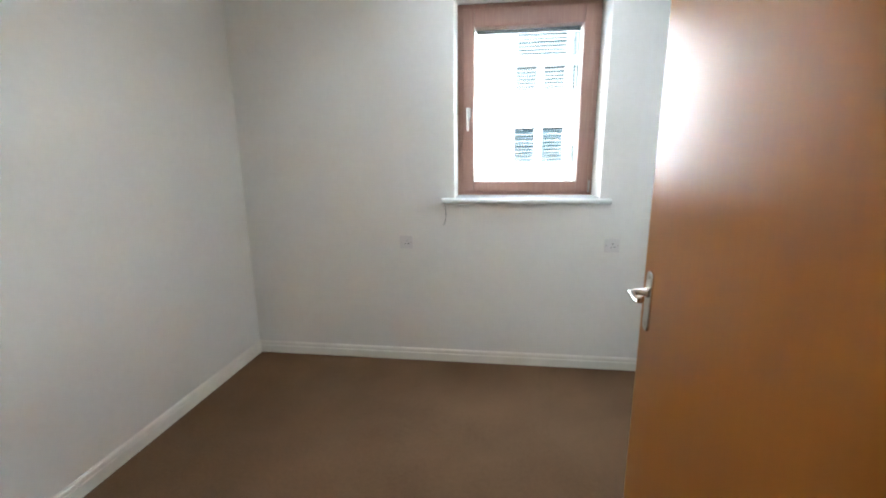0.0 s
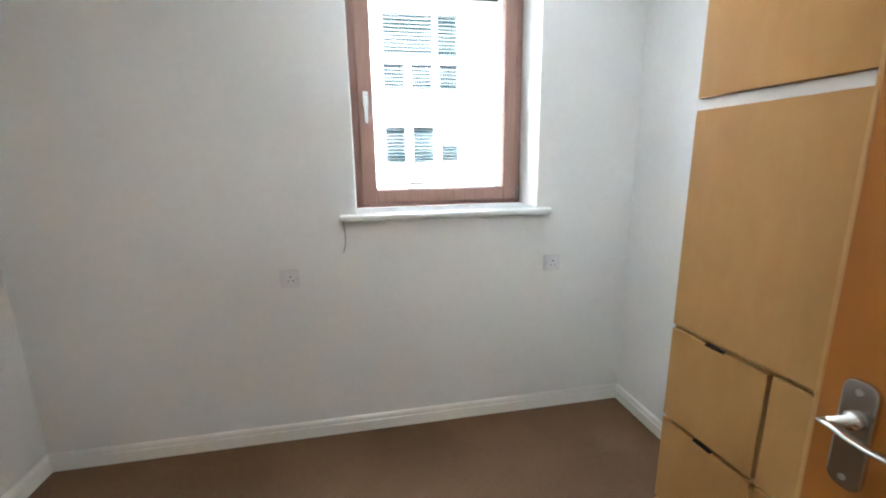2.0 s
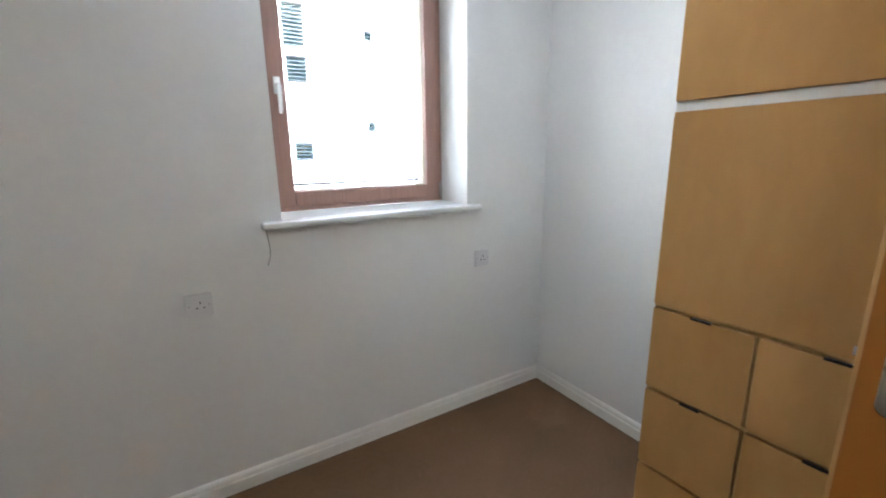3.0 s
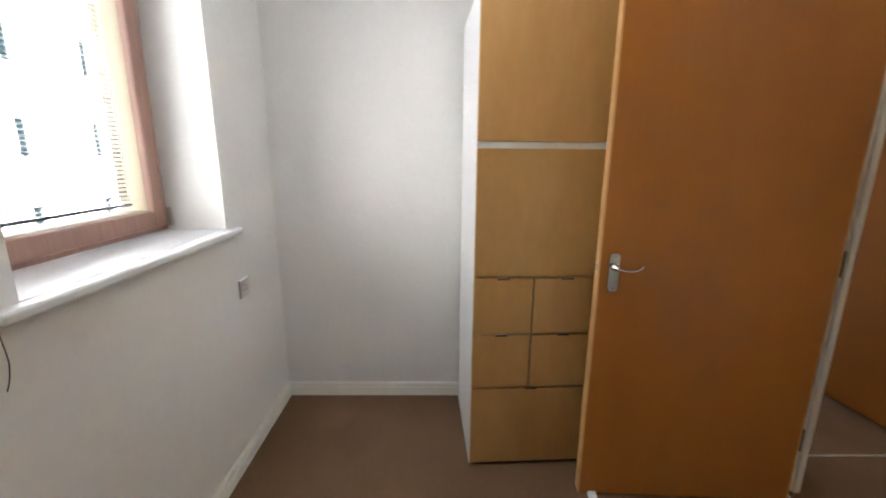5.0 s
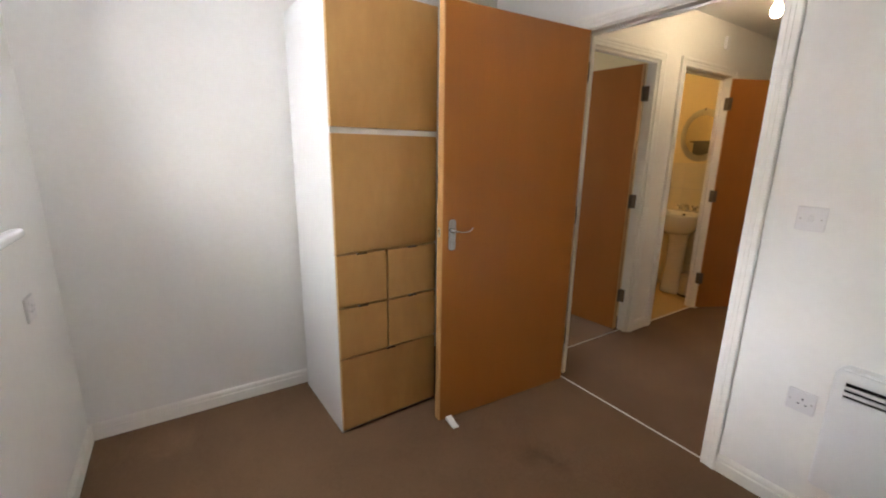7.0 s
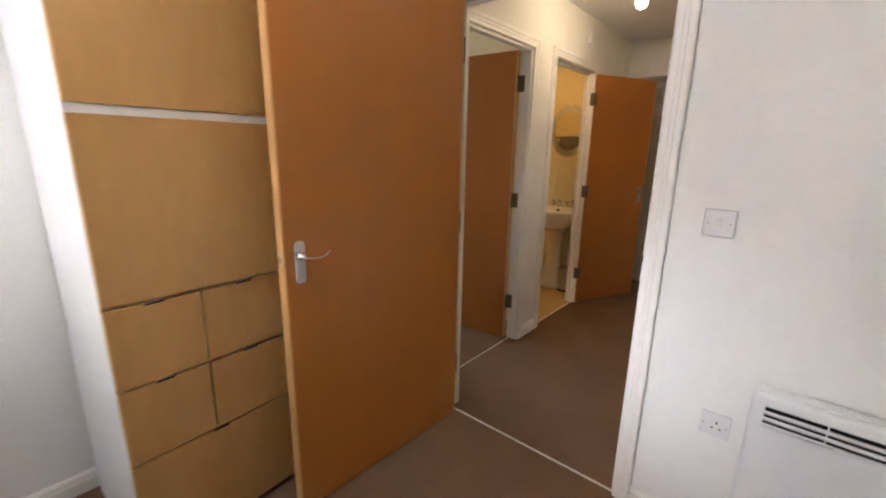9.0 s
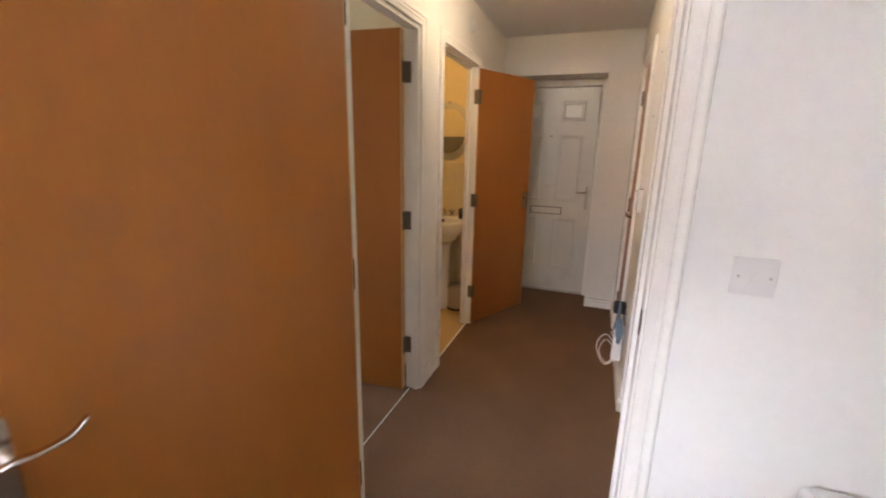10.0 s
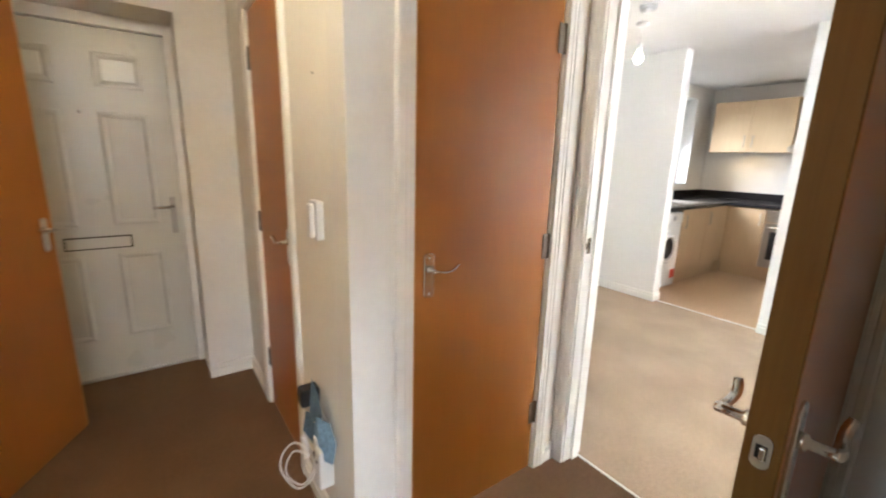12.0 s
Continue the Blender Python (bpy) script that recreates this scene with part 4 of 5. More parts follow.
def hall_socket():
    """Double socket with plugs and coiled cable, torn paper round it."""
    for name_at, outline, tilt in (((-0.5400, -1.165, 0.515), [(-0.045, -0.09), (0.045, -0.10), (0.055, -0.03), (0.028, 0.035), (-0.010, 0.090), (-0.030, 0.02)], 24),
                                   ((-0.5400, -1.085, 0.430), [(-0.055, -0.085), (0.010, -0.095), (0.052, -0.080), (0.060, 0.000), (0.030, 0.062), (-0.020, 0.070), (-0.050, 0.01)], 20),
                                   ((-0.5400, -1.215, 0.395), [(-0.050, -0.055), (0.030, -0.070), (0.045, 0.020), (0.010, 0.060), (-0.040, 0.030)], 34)):
        flap = bmesh.new()
        cols = [[], []]
        for side in (0, 1):
            for y, z in outline:
                fold = 0.010 * math.sin(y * 70 + z * 45) + 0.006
                cols[side].append(Vector((0.003 + abs(y + 0.05) * math.tan(radians(tilt)) * 0.6 + fold + side * 0.0015, y, z)))
        run_profile(flap, cols)
        bmesh.ops.triangulate(flap, faces=list(flap.faces))
        sheet = tagged(link("torn_paper", flap, BLUE_GREY), "crumpled blue-grey scrap taped round the hall socket", "torn paper", group="torn paper scraps")
        sheet.matrix_world = Matrix.Translation(name_at) @ Matrix.Translation((0.002, 0.110, 0)) @ Matrix.Rotation(radians(22), 4, "Z") @ Matrix.Translation((0, -0.065, 0)) @ Matrix.Diagonal((1.0, 1.15, 0.95, 1))
    root = thing("wall_socket", pose(-0.540, -1.145, 0.385, 0, 0, -90), "white double wall socket with plugs in, by the hall corner", "socket", group="wall sockets")
    plate = part("faceplate", boxed(-0.073, 0.073, 0, 0.010, -0.043, 0.043, 0.004, 3), PLASTIC, root)
    for x in (-0.032, 0.032):
        part("rocker", boxed(x - 0.006, x + 0.006, 0.0095, 0.0125, 0.012, 0.032, 0.0015, 2), PLASTIC, plate)
    plug = thing("power_plug", pose(-0.500, -1.200, 0.490), "black power adapter plugged in above the socket", "plug")
    part("plug_body", boxed(-0.038, 0.030, -0.028, 0.028, -0.034, 0.034, 0.007, 3), BLACK, plug)
    part("rib", boxed(0.029, 0.033, -0.018, 0.018, -0.020, 0.020, 0.002, 2), BLACK, plug)
    ad = thing("extension_adapter", pose(-0.503, -1.045, 0.310), "white plastic adapter block hanging on the hall wall", "adapter")
    part("adapter_body", boxed(-0.024, 0.028, -0.026, 0.026, -0.085, 0.060, 0.007, 3), PLASTIC, ad)
    part("switch_mark", boxed(0.0275, 0.0290, -0.010, 0.006, 0.008, 0.018), DARK, ad)
    part("upper_plug", boxed(-0.020, 0.022, -0.052, -0.020, 0.020, 0.085, 0.006, 3), PLASTIC, ad)
    cable = bmesh.new()
    pts = [(-0.515, -1.10, 0.33), (-0.500, -1.16, 0.335), (-0.488, -1.20, 0.33)]
    for k in range(0, 61):
        a = 1.9 + k / 60 * 2 * math.pi * 2.1
        r = 0.120 - 0.050 * k / 60
        h = r * 0.62 * math.cos(a)
        pts.append((-0.452 - 0.010 * k / 60 + 0.80 * h + 0.004 * math.sin(k * 0.7), -1.225 - 0.50 * h, 0.205 - 0.025 * k / 60 + r * 1.0 * math.sin(a)))
    pts += [(-0.49, -1.22, 0.33), (-0.505, -1.20, 0.40), (-0.508, -1.195, 0.455)]
    smooth = []
    for p, q in zip(pts, pts[1:]):
        smooth += [tuple(Vector(p).lerp(Vector(q), f)) for f in (0.0, 0.5)]
    tube(cable, smooth + [pts[-1]], 0.0034, 8)
    tagged(link("coiled_cable", cable, PLASTIC, True), "white cable hanging in loose coils below the hall socket", "cable")
    dark = bmesh.new()
    tube(dark, [(-0.518, -1.10, 0.36), (-0.500, -1.12, 0.33), (-0.497, -1.135, 0.29), (-0.502, -1.13, 0.265)], 0.007, 8)
    tagged(link("dark_lead", dark, DARK, True), "short thick dark lead at the hall socket", "cable")


hall_socket()

# ---- bathroom ----
def bathroom():
    tiles = thing("wall_tiles", pose(0.665, -2.12, 0), "cream glazed tiles to shoulder height behind the basin", "tiles", kind="structure")
    part("grout_bed", boxed(0.0, 1.53, -0.001, 0.006, 0.003, 1.290), GROUT, tiles)
    tile = boxed(0.0015, 0.1985, 0.006, 0.010, 0.0015, 0.2465, 0.001, 1)
    first = part("tile", tile, TILE, tiles)
    first.location = (0, 0, 0.04)
    for i in range(7):
        for j in range(5):
            if i or j:
                ob = new("tile", first.data)
                ob.parent = tiles
                ob.location = (i * 0.20, 0, 0.04 + j * 0.25)
    basin = thing("pedestal_basin", pose(0.955, -2.108, 0.0), "cream-white ceramic basin on a tall pedestal", "basin")
    bm = bmesh.new()
    prof = [(0.10, -0.20), (0.17, -0.16), (0.225, -0.08), (0.248, -0.02), (0.252, 0.0), (0.240, 0.006), (0.215, 0.0), (0.185, -0.06), (0.12, -0.12), (0.02, -0.135)]
    lathe(bm, prof, (0, 0.215, 0.815), 36, 1.0, 0.84)
    box(bm, -0.235, 0.235, 0.002, 0.10, 0.70, 0.823, 0.02, 3)
    part("bowl", bm, CERAMIC, basin, smooth=True)
    bm = bmesh.new()
    lathe(bm, [(0.115, 0.0), (0.105, 0.05), (0.082, 0.30), (0.090, 0.55), (0.12, 0.66)], (0, 0.15, 0.003), 28, 1.0, 0.8)
    part("pedestal", bm, CERAMIC, basin, smooth=True)
    bm = bmesh.new()
    tube(bm, [(0, 0.065, 0.82), (0, 0.065, 0.855), (0, 0.075, 0.878), (0, 0.13, 0.885), (0, 0.165, 0.868)], [0.022, 0.018, 0.016, 0.013, 0.011], 12)
    tap = part("mixer_tap", bm, CHROME, basin, "chrome mixer tap", smooth=True)
    for x in (-0.07, 0.07):
        bm = bmesh.new()
        tube(bm, [(x, 0.065, 0.82), (x, 0.065, 0.862)], [0.018, 0.014], 12)
        tube(bm, [(x - 0.028, 0.065, 0.874), (x + 0.028, 0.065, 0.874)], 0.010, 10)
        tube(bm, [(x, 0.037, 0.874), (x, 0.093, 0.874)], 0.010, 10)
        part("tap_head", bm, CHROME, tap, smooth=True)
    part("overflow", tube(bmesh.new(), [(0, 0.105, 0.79), (0, 0.115, 0.786)], 0.013, 14), DARK, basin)
    cup = thing("tumbler", pose(0.775, -1.985, 0.8215), "black plastic tumbler on the basin rim", "tumbler")
    part("cup", lathe(bmesh.new(), [(0.026, 0), (0.033, 0.085), (0.030, 0.085), (0.024, 0.006), (0.001, 0.006)], (0, 0, 0), 20), BLACK, cup)
    mirror = thing("oval_mirror", pose(0.955, -2.12, 1.555), "oval wall mirror with a wide frosted border", "mirror")
    rim, glass = bmesh.new(), bmesh.new()
    for bm, r0, r1, y0, y1 in ((rim, 0.153, 0.202, 0.004, 0.010), (glass, 0.0, 0.1525, 0.006, 0.0105)):
        seg, rz = 48, 1.22
        ring = lambda r, y: [bm.verts.new((r * math.cos(a), y, r * rz * math.sin(a))) for a in (2 * math.pi * k / seg for k in range(seg))]
        if r0:
            a, b, c = ring(r0, y1), ring(r1, y1 - 0.003), ring(r1, y0 - 0.004)
            for p, q in ((a, b), (b, c)):
                for k in range(seg):
                    bm.faces.new((p[k], p[(k + 1) % seg], q[(k + 1) % seg], q[k]))
        else:
            bm.faces.new(ring(r1, y1))
    part("frosted_border", rim, FROSTED, mirror)
    part("mirror_glass", glass, MIRROR, mirror)
    clip = bmesh.new()
    box(clip, -0.008, 0.008, 0.002, 0.014, 0.226, 0.254, 0.003, 2)
    part("mirror_clip", clip, CHROME, mirror)
    binn = thing("pedal_bin", pose(0.79, -1.955, 0.003), "small dark pedal bin beside the basin pedestal", "bin")
    part("bin_body", lathe(bmesh.new(), [(0.075, 0.0), (0.082, 0.01), (0.085, 0.20), (0.001, 0.201)], (0, 0, 0), 28), STEEL, binn)
    part("bin_lid", lathe(bmesh.new(), [(0.087, 0.20), (0.087, 0.214), (0.06, 0.236), (0.001, 0.242)], (0, 0, 0), 28), STEEL, binn)
    part("bin_foot", lathe(bmesh.new(), [(0.084, 0.0), (0.088, 0.002), (0.088, 0.018), (0.080, 0.020)], (0, 0, 0), 28), BLACK, binn)
    rail = thing("towel_rail", pose(1.32, -0.98, 1.53), "chrome towel rail with a grey towel over it", "towel rail")
    bm = bmesh.new()
    tube(bm, [(-0.28, -0.07, 0), (0.28, -0.07, 0)], 0.009, 12)
    for x in (-0.27, 0.27):
        tube(bm, [(x, 0, 0), (x, -0.07, 0)], 0.008, 10)
    part("rail_bar", bm, CHROME, rail, smooth=True)
    cloth = bmesh.new()
    cols = []
    for k in range(25):
        x = -0.23 + k * 0.46 / 24
        w = 0.008 * math.sin(k * 0.9)
        cols.append([Vector((x, -0.085 + w, -0.62)), Vector((x, -0.084 + w * 0.5, -0.25)), Vector((x, -0.082, 0.002)), Vector((x, -0.07, 0.012)), Vector((x, -0.058, 0.002)), Vector((x, -0.054 - w * 0.5, -0.25)), Vector((x, -0.050 - w, -0.55)),
                     Vector((x, -0.054 - w, -0.55)), Vector((x, -0.060 - w * 0.5, -0.25)), Vector((x, -0.0635, -0.002)), Vector((x, -0.0765, -0.002)), Vector((x, -0.078 + w * 0.5, -0.25)), Vector((x, -0.080 + w, -0.62))])
    run_profile(cloth, cols)
    tagged(link("towel", cloth, TOWEL, True), "grey-olive towel hanging over the bathroom rail", "towel").matrix_world = pose(1.32, -0.98, 1.53)
    lamp = thing("bathroom_lamp", pose(1.15, -1.45, TOP), "round warm glowing bathroom ceiling light", "ceiling lamp")
    part("lamp_base", lathe(bmesh.new(), [(0.001, 0), (0.13, 0), (0.13, -0.018), (0.001, -0.018)], (0, 0, 0), 32), PLASTIC, lamp)
    part("diffuser", lathe(bmesh.new(), [(0.12, -0.018), (0.118, -0.035), (0.09, -0.058), (0.04, -0.070), (0.001, -0.072)], (0, 0, 0), 32), BATH_GLOW, lamp, "warm glowing opal diffuser")


bathroom()


# ---- kitchen ----
def cabinet(name, m, width, height, depth, label, doors=1, handle_side=1, low=True):
    """A fitted unit: carcass, door fronts, bar handles. In m: x across, y out of the wall line, front at y = depth."""
    root = thing(name, m, label, "cabinet", group="kitchen cabinets")
    base = 0.15 if low else 0.0
    part("carcass", boxed(0, width, 0, depth - 0.02, base, height, 0.001, 1), MAPLE, root)
    if low:
        part("plinth", boxed(0, width, 0.02, depth - 0.06, 0, base), MAPLE, root)
    w = width / doors
    for k in range(doors):
        dr = part("cabinet_door", boxed(k * w + 0.0015, (k + 1) * w - 0.0015, depth - 0.019, depth, base + 0.003, height - 0.003, 0.0015, 2), MAPLE, root)
        side = handle_side if doors == 1 else (1 if k == 0 else -1)
        hx = (k + 1) * w - 0.045 if side > 0 else k * w + 0.045
        hz = (height - 0.20, height - 0.06) if low else (0.06, 0.20)
        bm = bmesh.new()
        tube(bm, [(hx, depth, hz[0]), (hx, depth + 0.028, hz[0]), (hx, depth + 0.028, hz[1]), (hx, depth, hz[1])], 0.0055, 8)
        part("bar_handle", bm, STEEL, dr, "steel bar handle")
    return root


def kitchen():
    Y, F = -2.58, 0.63
    wm = thing("washing_machine", pose(-4.87, -2.55, 0.002), "white front-loading washing machine with a red sticker", "washing machine")
    part("casing", boxed(0, 0.56, 0.0, 0.60, 0.012, 0.845, 0.012, 3), ENAMEL, wm)
    part("control_panel", boxed(0.012, 0.548, 0.598, 0.612, 0.735, 0.838, 0.006, 2), PLASTIC, wm)
    ring = bmesh.new()
    rings = []
    for r, y in ((0.168, 0.599), (0.168, 0.620), (0.150, 0.634), (0.120, 0.632), (0.115, 0.612)):
        rings.append([ring.verts.new((0.28 + r * math.cos(a), y, 0.46 + r * math.sin(a))) for a in (2 * math.pi * k / 36 for k in range(36))])
    for p, q in zip(rings, rings[1:]):
        for k in range(36):
            ring.faces.new((p[k], p[(k + 1) % 36], q[(k + 1) % 36], q[k])).smooth = True
    hatch = part("porthole_ring", ring, ENAMEL, wm)
    dome = bmesh.new()
    rings = [[dome.verts.new((0.28 + r * math.cos(a), y, 0.46 + r * math.sin(a))) for a in (2 * math.pi * k / 36 for k in range(36))] for r, y in ((0.116, 0.613), (0.09, 0.605), (0.02, 0.600))]
    for p, q in zip(rings, rings[1:]):
        for k in range(36):
            dome.faces.new((p[k], p[(k + 1) % 36], q[(k + 1) % 36], q[k])).smooth = True
    dome.faces.new(rings[-1])
    part("door_glass", dome, BLACK, hatch, "dark glass porthole")
    part("sticker", boxed(0.02, 0.12, 0.6005, 0.6025, 0.10, 0.20), RED, wm, "red and white energy sticker")
    part("detergent_drawer", boxed(0.35, 0.53, 0.611, 0.617, 0.755, 0.825, 0.003, 2), ENAMEL, wm)
    part("dial", tube(bmesh.new(), [(0.20, 0.61, 0.787), (0.20, 0.632, 0.787)], [0.028, 0.024], 18), ENAMEL, wm)
    for dx in (0.05, 0.51):
        for dy in (0.06, 0.54):
            part("foot", tube(bmesh.new(), [(dx, dy, 0), (dx, dy, 0.013)], 0.02, 12), BLACK, wm)
    cabinet("base_cabinet", pose(-5.47, Y, 0.002), 0.595, 0.86, F, "pale maple base cabinet with steel bar handle")
    cabinet("base_cabinet", pose(-6.02, Y, 0.002), 0.545, 0.86, F, "pale maple base cabinet next to the corner", handle_side=1)
    cabinet("base_cabinet", pose(-6.645, -1.54, 0.002, 0, 0, -90), 0.41, 0.86, F, "pale maple corner base cabinet beside the oven", handle_side=-1)
    oven = thing("built_in_oven", pose(-6.645, -0.94, 0.002, 0, 0, -90), "stainless built-in oven with dark glass door", "oven")
    part("housing", boxed(0, 0.598, 0, F - 0.02, 0.0, 0.86, 0.001, 1), MAPLE, oven)
    part("oven_door", boxed(0.004, 0.594, F - 0.019, F + 0.008, 0.17, 0.70, 0.003, 2), STEEL, oven)
    part("oven_glass", boxed(0.07, 0.53, F + 0.0085, F + 0.011, 0.27, 0.60), BLACK, oven)
    part("control_fascia", boxed(0.004, 0.594, F - 0.019, F + 0.008, 0.71, 0.85, 0.003, 2), STEEL, oven)
    part("oven_handle", tube(bmesh.new(), [(0.06, F + 0.01, 0.655), (0.06, F + 0.045, 0.655), (0.54, F + 0.045, 0.655), (0.54, F + 0.01, 0.655)], 0.008, 10), CHROME, oven)
    top = thing("worktop", pose(0, 0, 0), "black granite-effect worktop with upstand round the corner", "worktop")
    part("slab", boxed(-6.648, -4.26, -2.578, -1.93, 0.866, 0.904, 0.004, 2), GRANITE, top)
    part("slab", boxed(-6.648, -6.0, -1.929, -0.20, 0.866, 0.904, 0.004, 2), GRANITE, top)
    part("upstand", boxed(-6.630, -4.26, -2.578, -2.560, 0.905, 1.005, 0.002, 1), GRANITE, top)
    part("upstand", boxed(-6.648, -6.630, -2.578, -0.20, 0.905, 1.005, 0.002, 1), GRANITE, top)
    cabinet("base_cabinet", pose(-6.645, -0.20, 0.002, 0, 0, -90), 0.735, 0.86, F, "pale maple double base cabinet", doors=2)
    sink = thing("kitchen_sink", pose(-5.15, -2.22, 0.904), "stainless steel inset sink with drainer", "sink")
    bm = bmesh.new()
    box(bm, -0.45, 0.45, -0.23, -0.19, 0.0005, 0.006, 0.002, 1)
    box(bm, -0.45, 0.45, 0.19, 0.23, 0.0005, 0.006, 0.002, 1)
    box(bm, -0.45, -0.41, -0.19, 0.19, 0.0005, 0.006)
    box(bm, 0.41, 0.45, -0.19, 0.19, 0.0005, 0.006)
    box(bm, -0.02, 0.02, -0.19, 0.19, 0.0005, 0.006)
    part("rim", bm, CHROME, sink)
    part("bowl", boxed(-0.41, -0.02, -0.19, 0.19, 0.0005, 0.002), STEEL, sink)
    drain = part("drainer", boxed(0.02, 0.41, -0.19, 0.19, 0.0005, 0.003), CHROME, sink)
    for k in range(7):
        part("drainer_rib", boxed(0.05, 0.39, -0.16 + k * 0.05, -0.145 + k * 0.05, 0.003, 0.006, 0.001, 1), CHROME, drain)
    bm = bmesh.new()
    tube(bm, [(0, -0.21, 0.004), (0, -0.21, 0.20), (0, -0.19, 0.235), (0, -0.12, 0.24), (0, -0.05, 0.22)], [0.016, 0.012, 0.011, 0.010, 0.010], 12)
    part("kitchen_tap", bm, CHROME, sink, smooth=True)
    cabinet("wall_cabinet", pose(-6.645, -1.52, 1.52, 0, 0, -90), 0.88, 0.63, 0.32, "pale maple wall cabinet with two doors and bar handles", doors=2, low=False)
    spot = thing("cabinet_spotlight", pose(-6.40, -1.98, 1.519), "small glowing spotlight under the wall cabinet", "spotlight")
    part("spot_body", lathe(bmesh.new(), [(0.001, 0), (0.034, 0), (0.034, -0.012), (0.028, -0.016), (0.028, -0.013)], (0, 0, 0), 22), STEEL, spot)
    part("spot_lens", lathe(bmesh.new(), [(0.027, -0.0125), (0.020, -0.015), (0.001, -0.016)], (0, 0, 0), 22), SPOT_GLOW, spot, "warm glowing lens")
    hood = thing("cooker_hood", pose(-6.645, -0.92, 1.52, 0, 0, -90), "stainless steel chimney cooker hood", "cooker hood")
    bm = bmesh.new()
    run_profile(bm, [[Vector((0, 0, 0)), Vector((0.59, 0, 0)), Vector((0.59, 0.48, 0)), Vector((0, 0.48, 0))],
                     [Vector((0, 0, 0.05)), Vector((0.59, 0, 0.05)), Vector((0.59, 0.48, 0.05)), Vector((0, 0.48, 0.05))],
                     [Vector((0.18, 0, 0.25)), Vector((0.41, 0, 0.25)), Vector((0.41, 0.25, 0.25)), Vector((0.18, 0.25, 0.25))]])
    part("canopy", bm, STEEL, hood)
    part("chimney", boxed(0.19, 0.40, 0, 0.24, 0.25, 0.84), STEEL, hood)
    w = thing("window_2", pose(-5.6, -2.80, 1.08), "white kitchen window frame over the worktop", "window", kind="structure")
    part("window_board", boxed(-0.60, 0.60, -0.02, 0.235, 0.0, 0.02, 0.004, 2), SILL, w)
    for x0, x1 in ((-0.60, -0.54), (0.54, 0.60)):
        part("window_frame", boxed(x0, x1, -0.06, -0.005, 0.02, 1.12, 0.003, 1), TRIM, w)
    part("window_frame", boxed(-0.54, 0.54, -0.06, -0.005, 0.02, 0.08, 0.003, 1), TRIM, w)
    part("window_frame", boxed(-0.54, 0.54, -0.06, -0.005, 1.06, 1.12, 0.003, 1), TRIM, w)
    part("pane", boxed(-0.54, 0.54, -0.040, -0.034, 0.08, 1.06), GLASS, w).visible_shadow = False


kitchen()
tagged(link("corner_filler", boxed(-6.10, -6.0165, -2.03, -1.9515, 0.002, 0.864), MAPLE), "pale maple filler post in the kitchen corner", "filler post")


def plain_window(name, m, width, height, label):
    """A white casement in an opening; in m: x across, y out, z up from the sill."""
    w = thing(name, m, label, "window", kind="structure")
    for x0, x1 in ((0, 0.06), (width - 0.06, width), (width / 2 - 0.03, width / 2 + 0.03)):
        part("window_frame", boxed(x0, x1, 0.0, 0.06, 0, height, 0.003, 1), TRIM, w)
    for z0, z1 in ((0, 0.06), (height - 0.06, height)):
        part("window_frame", boxed(0.06, width / 2 - 0.03, 0.0, 0.06, z0, z1, 0.003, 1), TRIM, w)
        part("window_frame", boxed(width / 2 + 0.03, width - 0.06, 0.0, 0.06, z0, z1, 0.003, 1), TRIM, w)
    for x0, x1 in ((0.06, width / 2 - 0.03), (width / 2 + 0.03, width - 0.06)):
        p = part("pane", boxed(x0, x1, 0.028, 0.032, 0.06, height - 0.06), GLASS, w)
        p.visible_shadow = False


plain_window("window_3", pose(-3.95, 2.96, 0.72), 1.90, 1.54, "wide white living room window")
plain_window("window_4", pose(3.72, -0.78, 0.90, 0, 0, 90), 0.84, 1.20, "white window of the next room")

mk = bmesh.new()
lathe(mk, [(0.001, 0.0012), (0.030, 0.001), (0.036, 0.0)], (-3.61, -2.16, 0.0004), 24, 1.3, 0.8)
tagged(link("carpet_mark", mk, DARK), "small dark spot on the living room carpet", "spot")


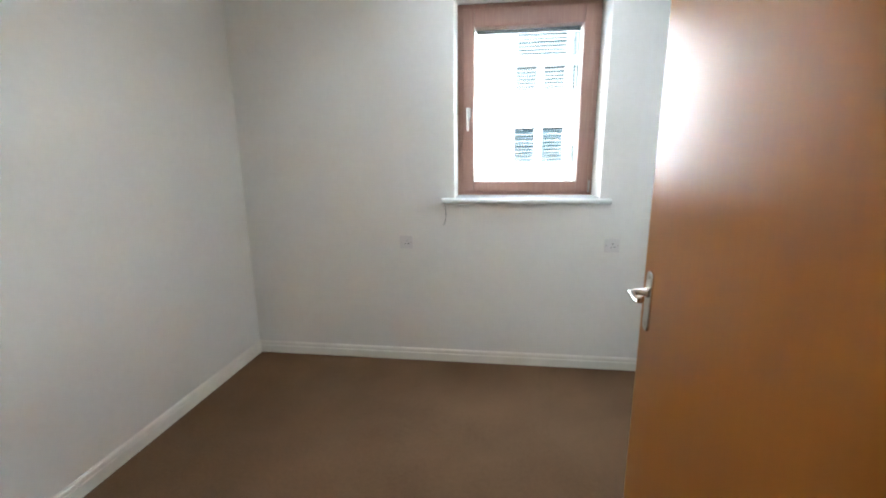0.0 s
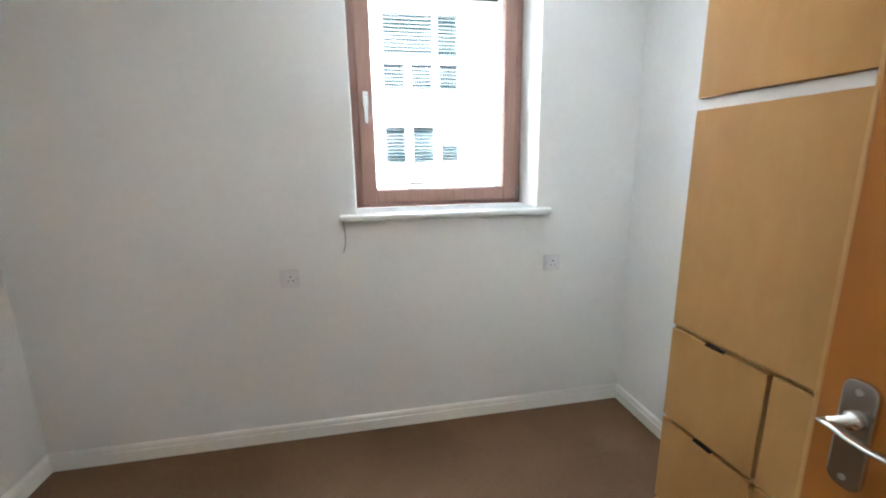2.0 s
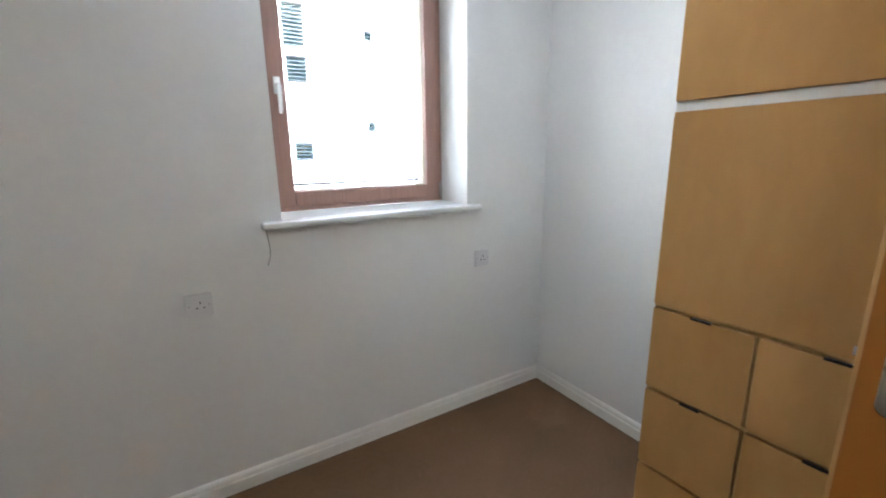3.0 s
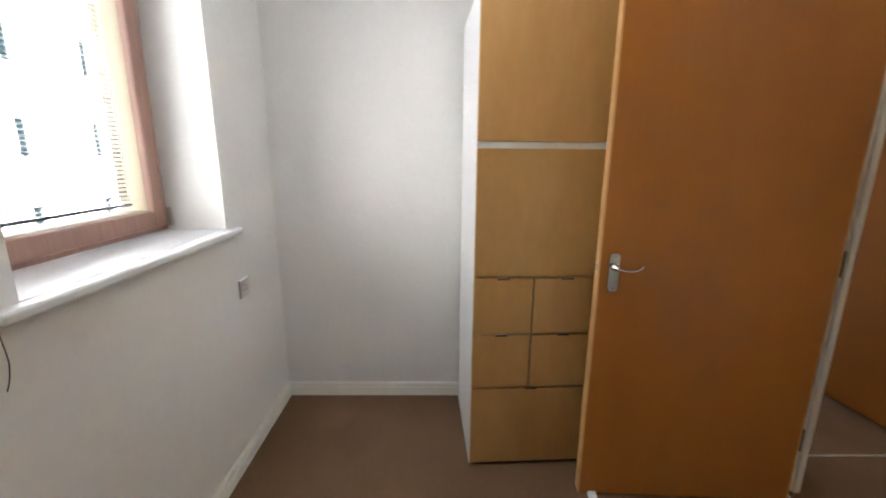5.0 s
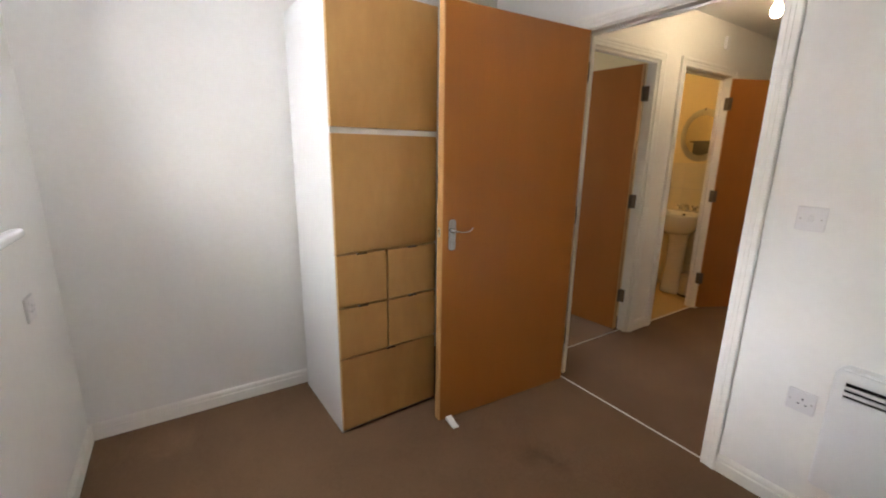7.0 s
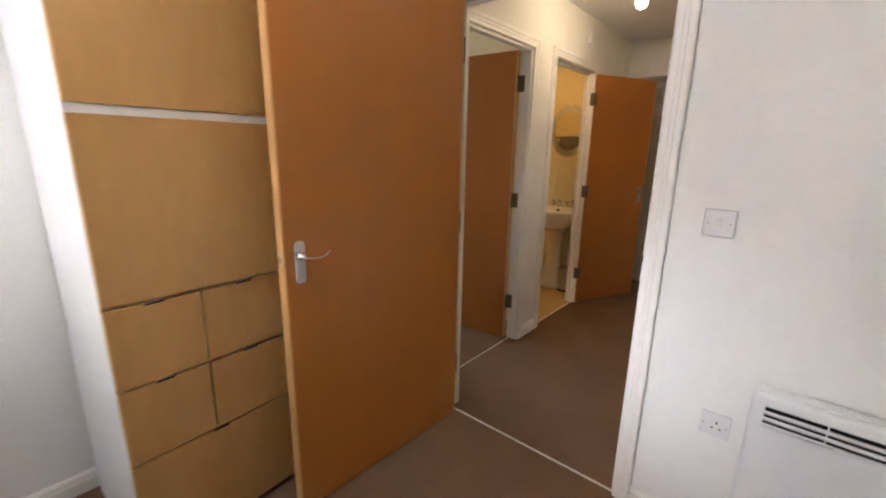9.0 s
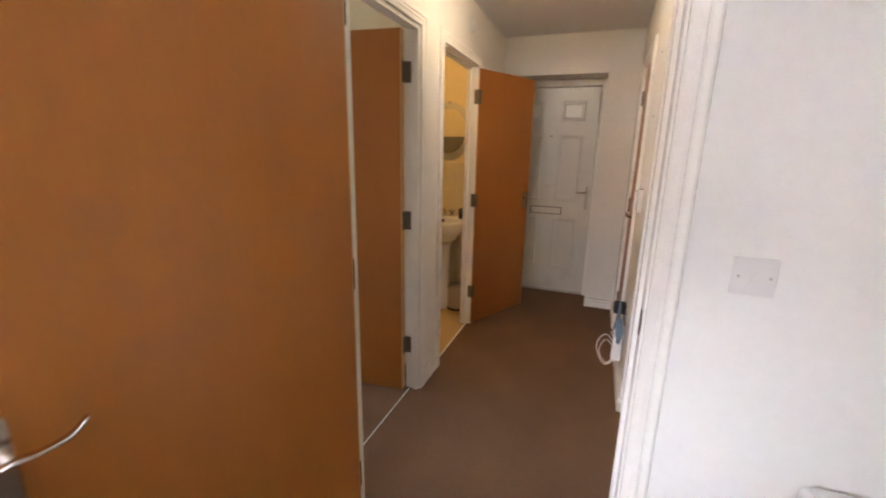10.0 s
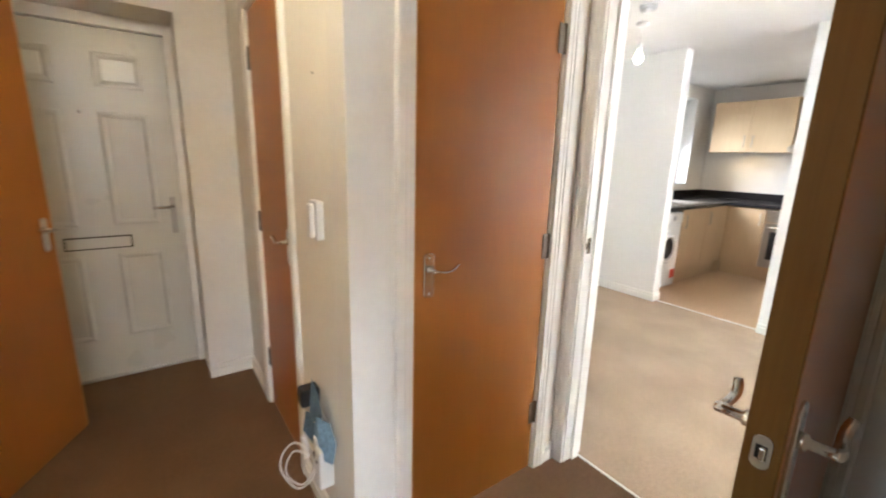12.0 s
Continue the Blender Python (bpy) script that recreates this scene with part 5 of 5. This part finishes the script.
# ---- building across the way ----
def facade():
    Y, Z0, Z1 = 15.0, -3.0, 12.2
    root = thing("building", pose(0, Y, Z0), "bright sunlit white-rendered apartment building with many windows", "building")
    holes = []
    for zt in (-0.40, 2.50, 5.40, 8.30):
        for k in range(9):
            holes.append((9.4 + k * 2.95, 9.88 + k * 2.95, zt - 1.30, zt, "slim"))
        holes.append((5.0, 5.36, zt - 0.35, zt, "slim"))
    for zt in (-0.47, 2.43, 5.33, 8.23):
        holes += [(0.60, 1.32, zt - 1.25, zt, "blind"), (1.52, 2.28, zt - 1.25, zt, "blind"), (2.50, 3.12, zt - 1.25, zt - 0.62, "blind")] if zt != 5.33 else [(0.62, 2.30, 4.62, 5.90, "pale"), (2.40, 3.12, 4.62, 5.90, "blind")]
    for zt in (1.50, 4.40, 7.30):
        holes += [(0.60, 1.34, zt - 0.82, zt, "pale"), (1.52, 2.26, zt - 0.82, zt, "pale"), (2.44, 3.12, zt - 0.82, zt, "blind")] if zt > 3 else []
    for zt in (2.50, 5.40, 8.30):
        for k in range(6):
            holes.append((-3.2 - k * 3.1, -2.2 - k * 3.1, zt - 1.30, zt, "blind"))
    xs = sorted({-24.0, 40.0} | {round(h[0], 3) for h in holes} | {round(h[1], 3) for h in holes})
    bm = bmesh.new()
    for a, b in zip(xs, xs[1:]):
        spans = sorted((h[2], h[3]) for h in holes if h[0] < a + 1e-3 and h[1] > b - 1e-3)
        at = Z0
        for lo, hi in spans:
            if lo > at + 1e-4:
                box(bm, a, b, 0, 0.35, at - Z0, lo - Z0)
            at = max(at, hi)
        box(bm, a, b, 0, 0.35, at - Z0, Z1 - Z0)
    part("front_wall", bm, RENDERED, root)
    part("block", boxed(-24, 40, 0.36, 12, 0, Z1 - Z0), RENDERED, root)
    part("parapet", boxed(-24.1, 40.1, -0.08, 12.1, Z1 - Z0 + 0.001, Z1 - Z0 + 0.12), ROOFING, root)
    for x0, x1, z0, z1, sort in holes:
        zz0, zz1 = z0 - Z0, z1 - Z0
        win = part("window", boxed(x0, x1, 0.16, 0.20, zz0, zz1), FACADE_GLASS, root)
        bm = bmesh.new()
        for a, b in ((x0, x0 + 0.04), (x1 - 0.04, x1)):
            box(bm, a, b, 0.12, 0.159, zz0, zz1)
        box(bm, x0 + 0.04, x1 - 0.04, 0.12, 0.159, zz0, zz0 + 0.05)
        box(bm, x0 + 0.04, x1 - 0.04, 0.12, 0.159, zz1 - 0.04, zz1)
        part("window_frame", bm, FACADE_FRAME, win)
        if sort != "slim" and -1 < x0 < 6:
            bm = bmesh.new()
            n = int((zz1 - zz0 - 0.1) / 0.115)
            for k in range(n):
                z = zz0 + 0.08 + k * 0.115
                box(bm, x0 + 0.05, x1 - 0.05, 0.125, 0.155, z, z + (0.055 if sort == "pale" else 0.034))
            part("window_blind", bm, FACADE_BLIND, win)


facade()
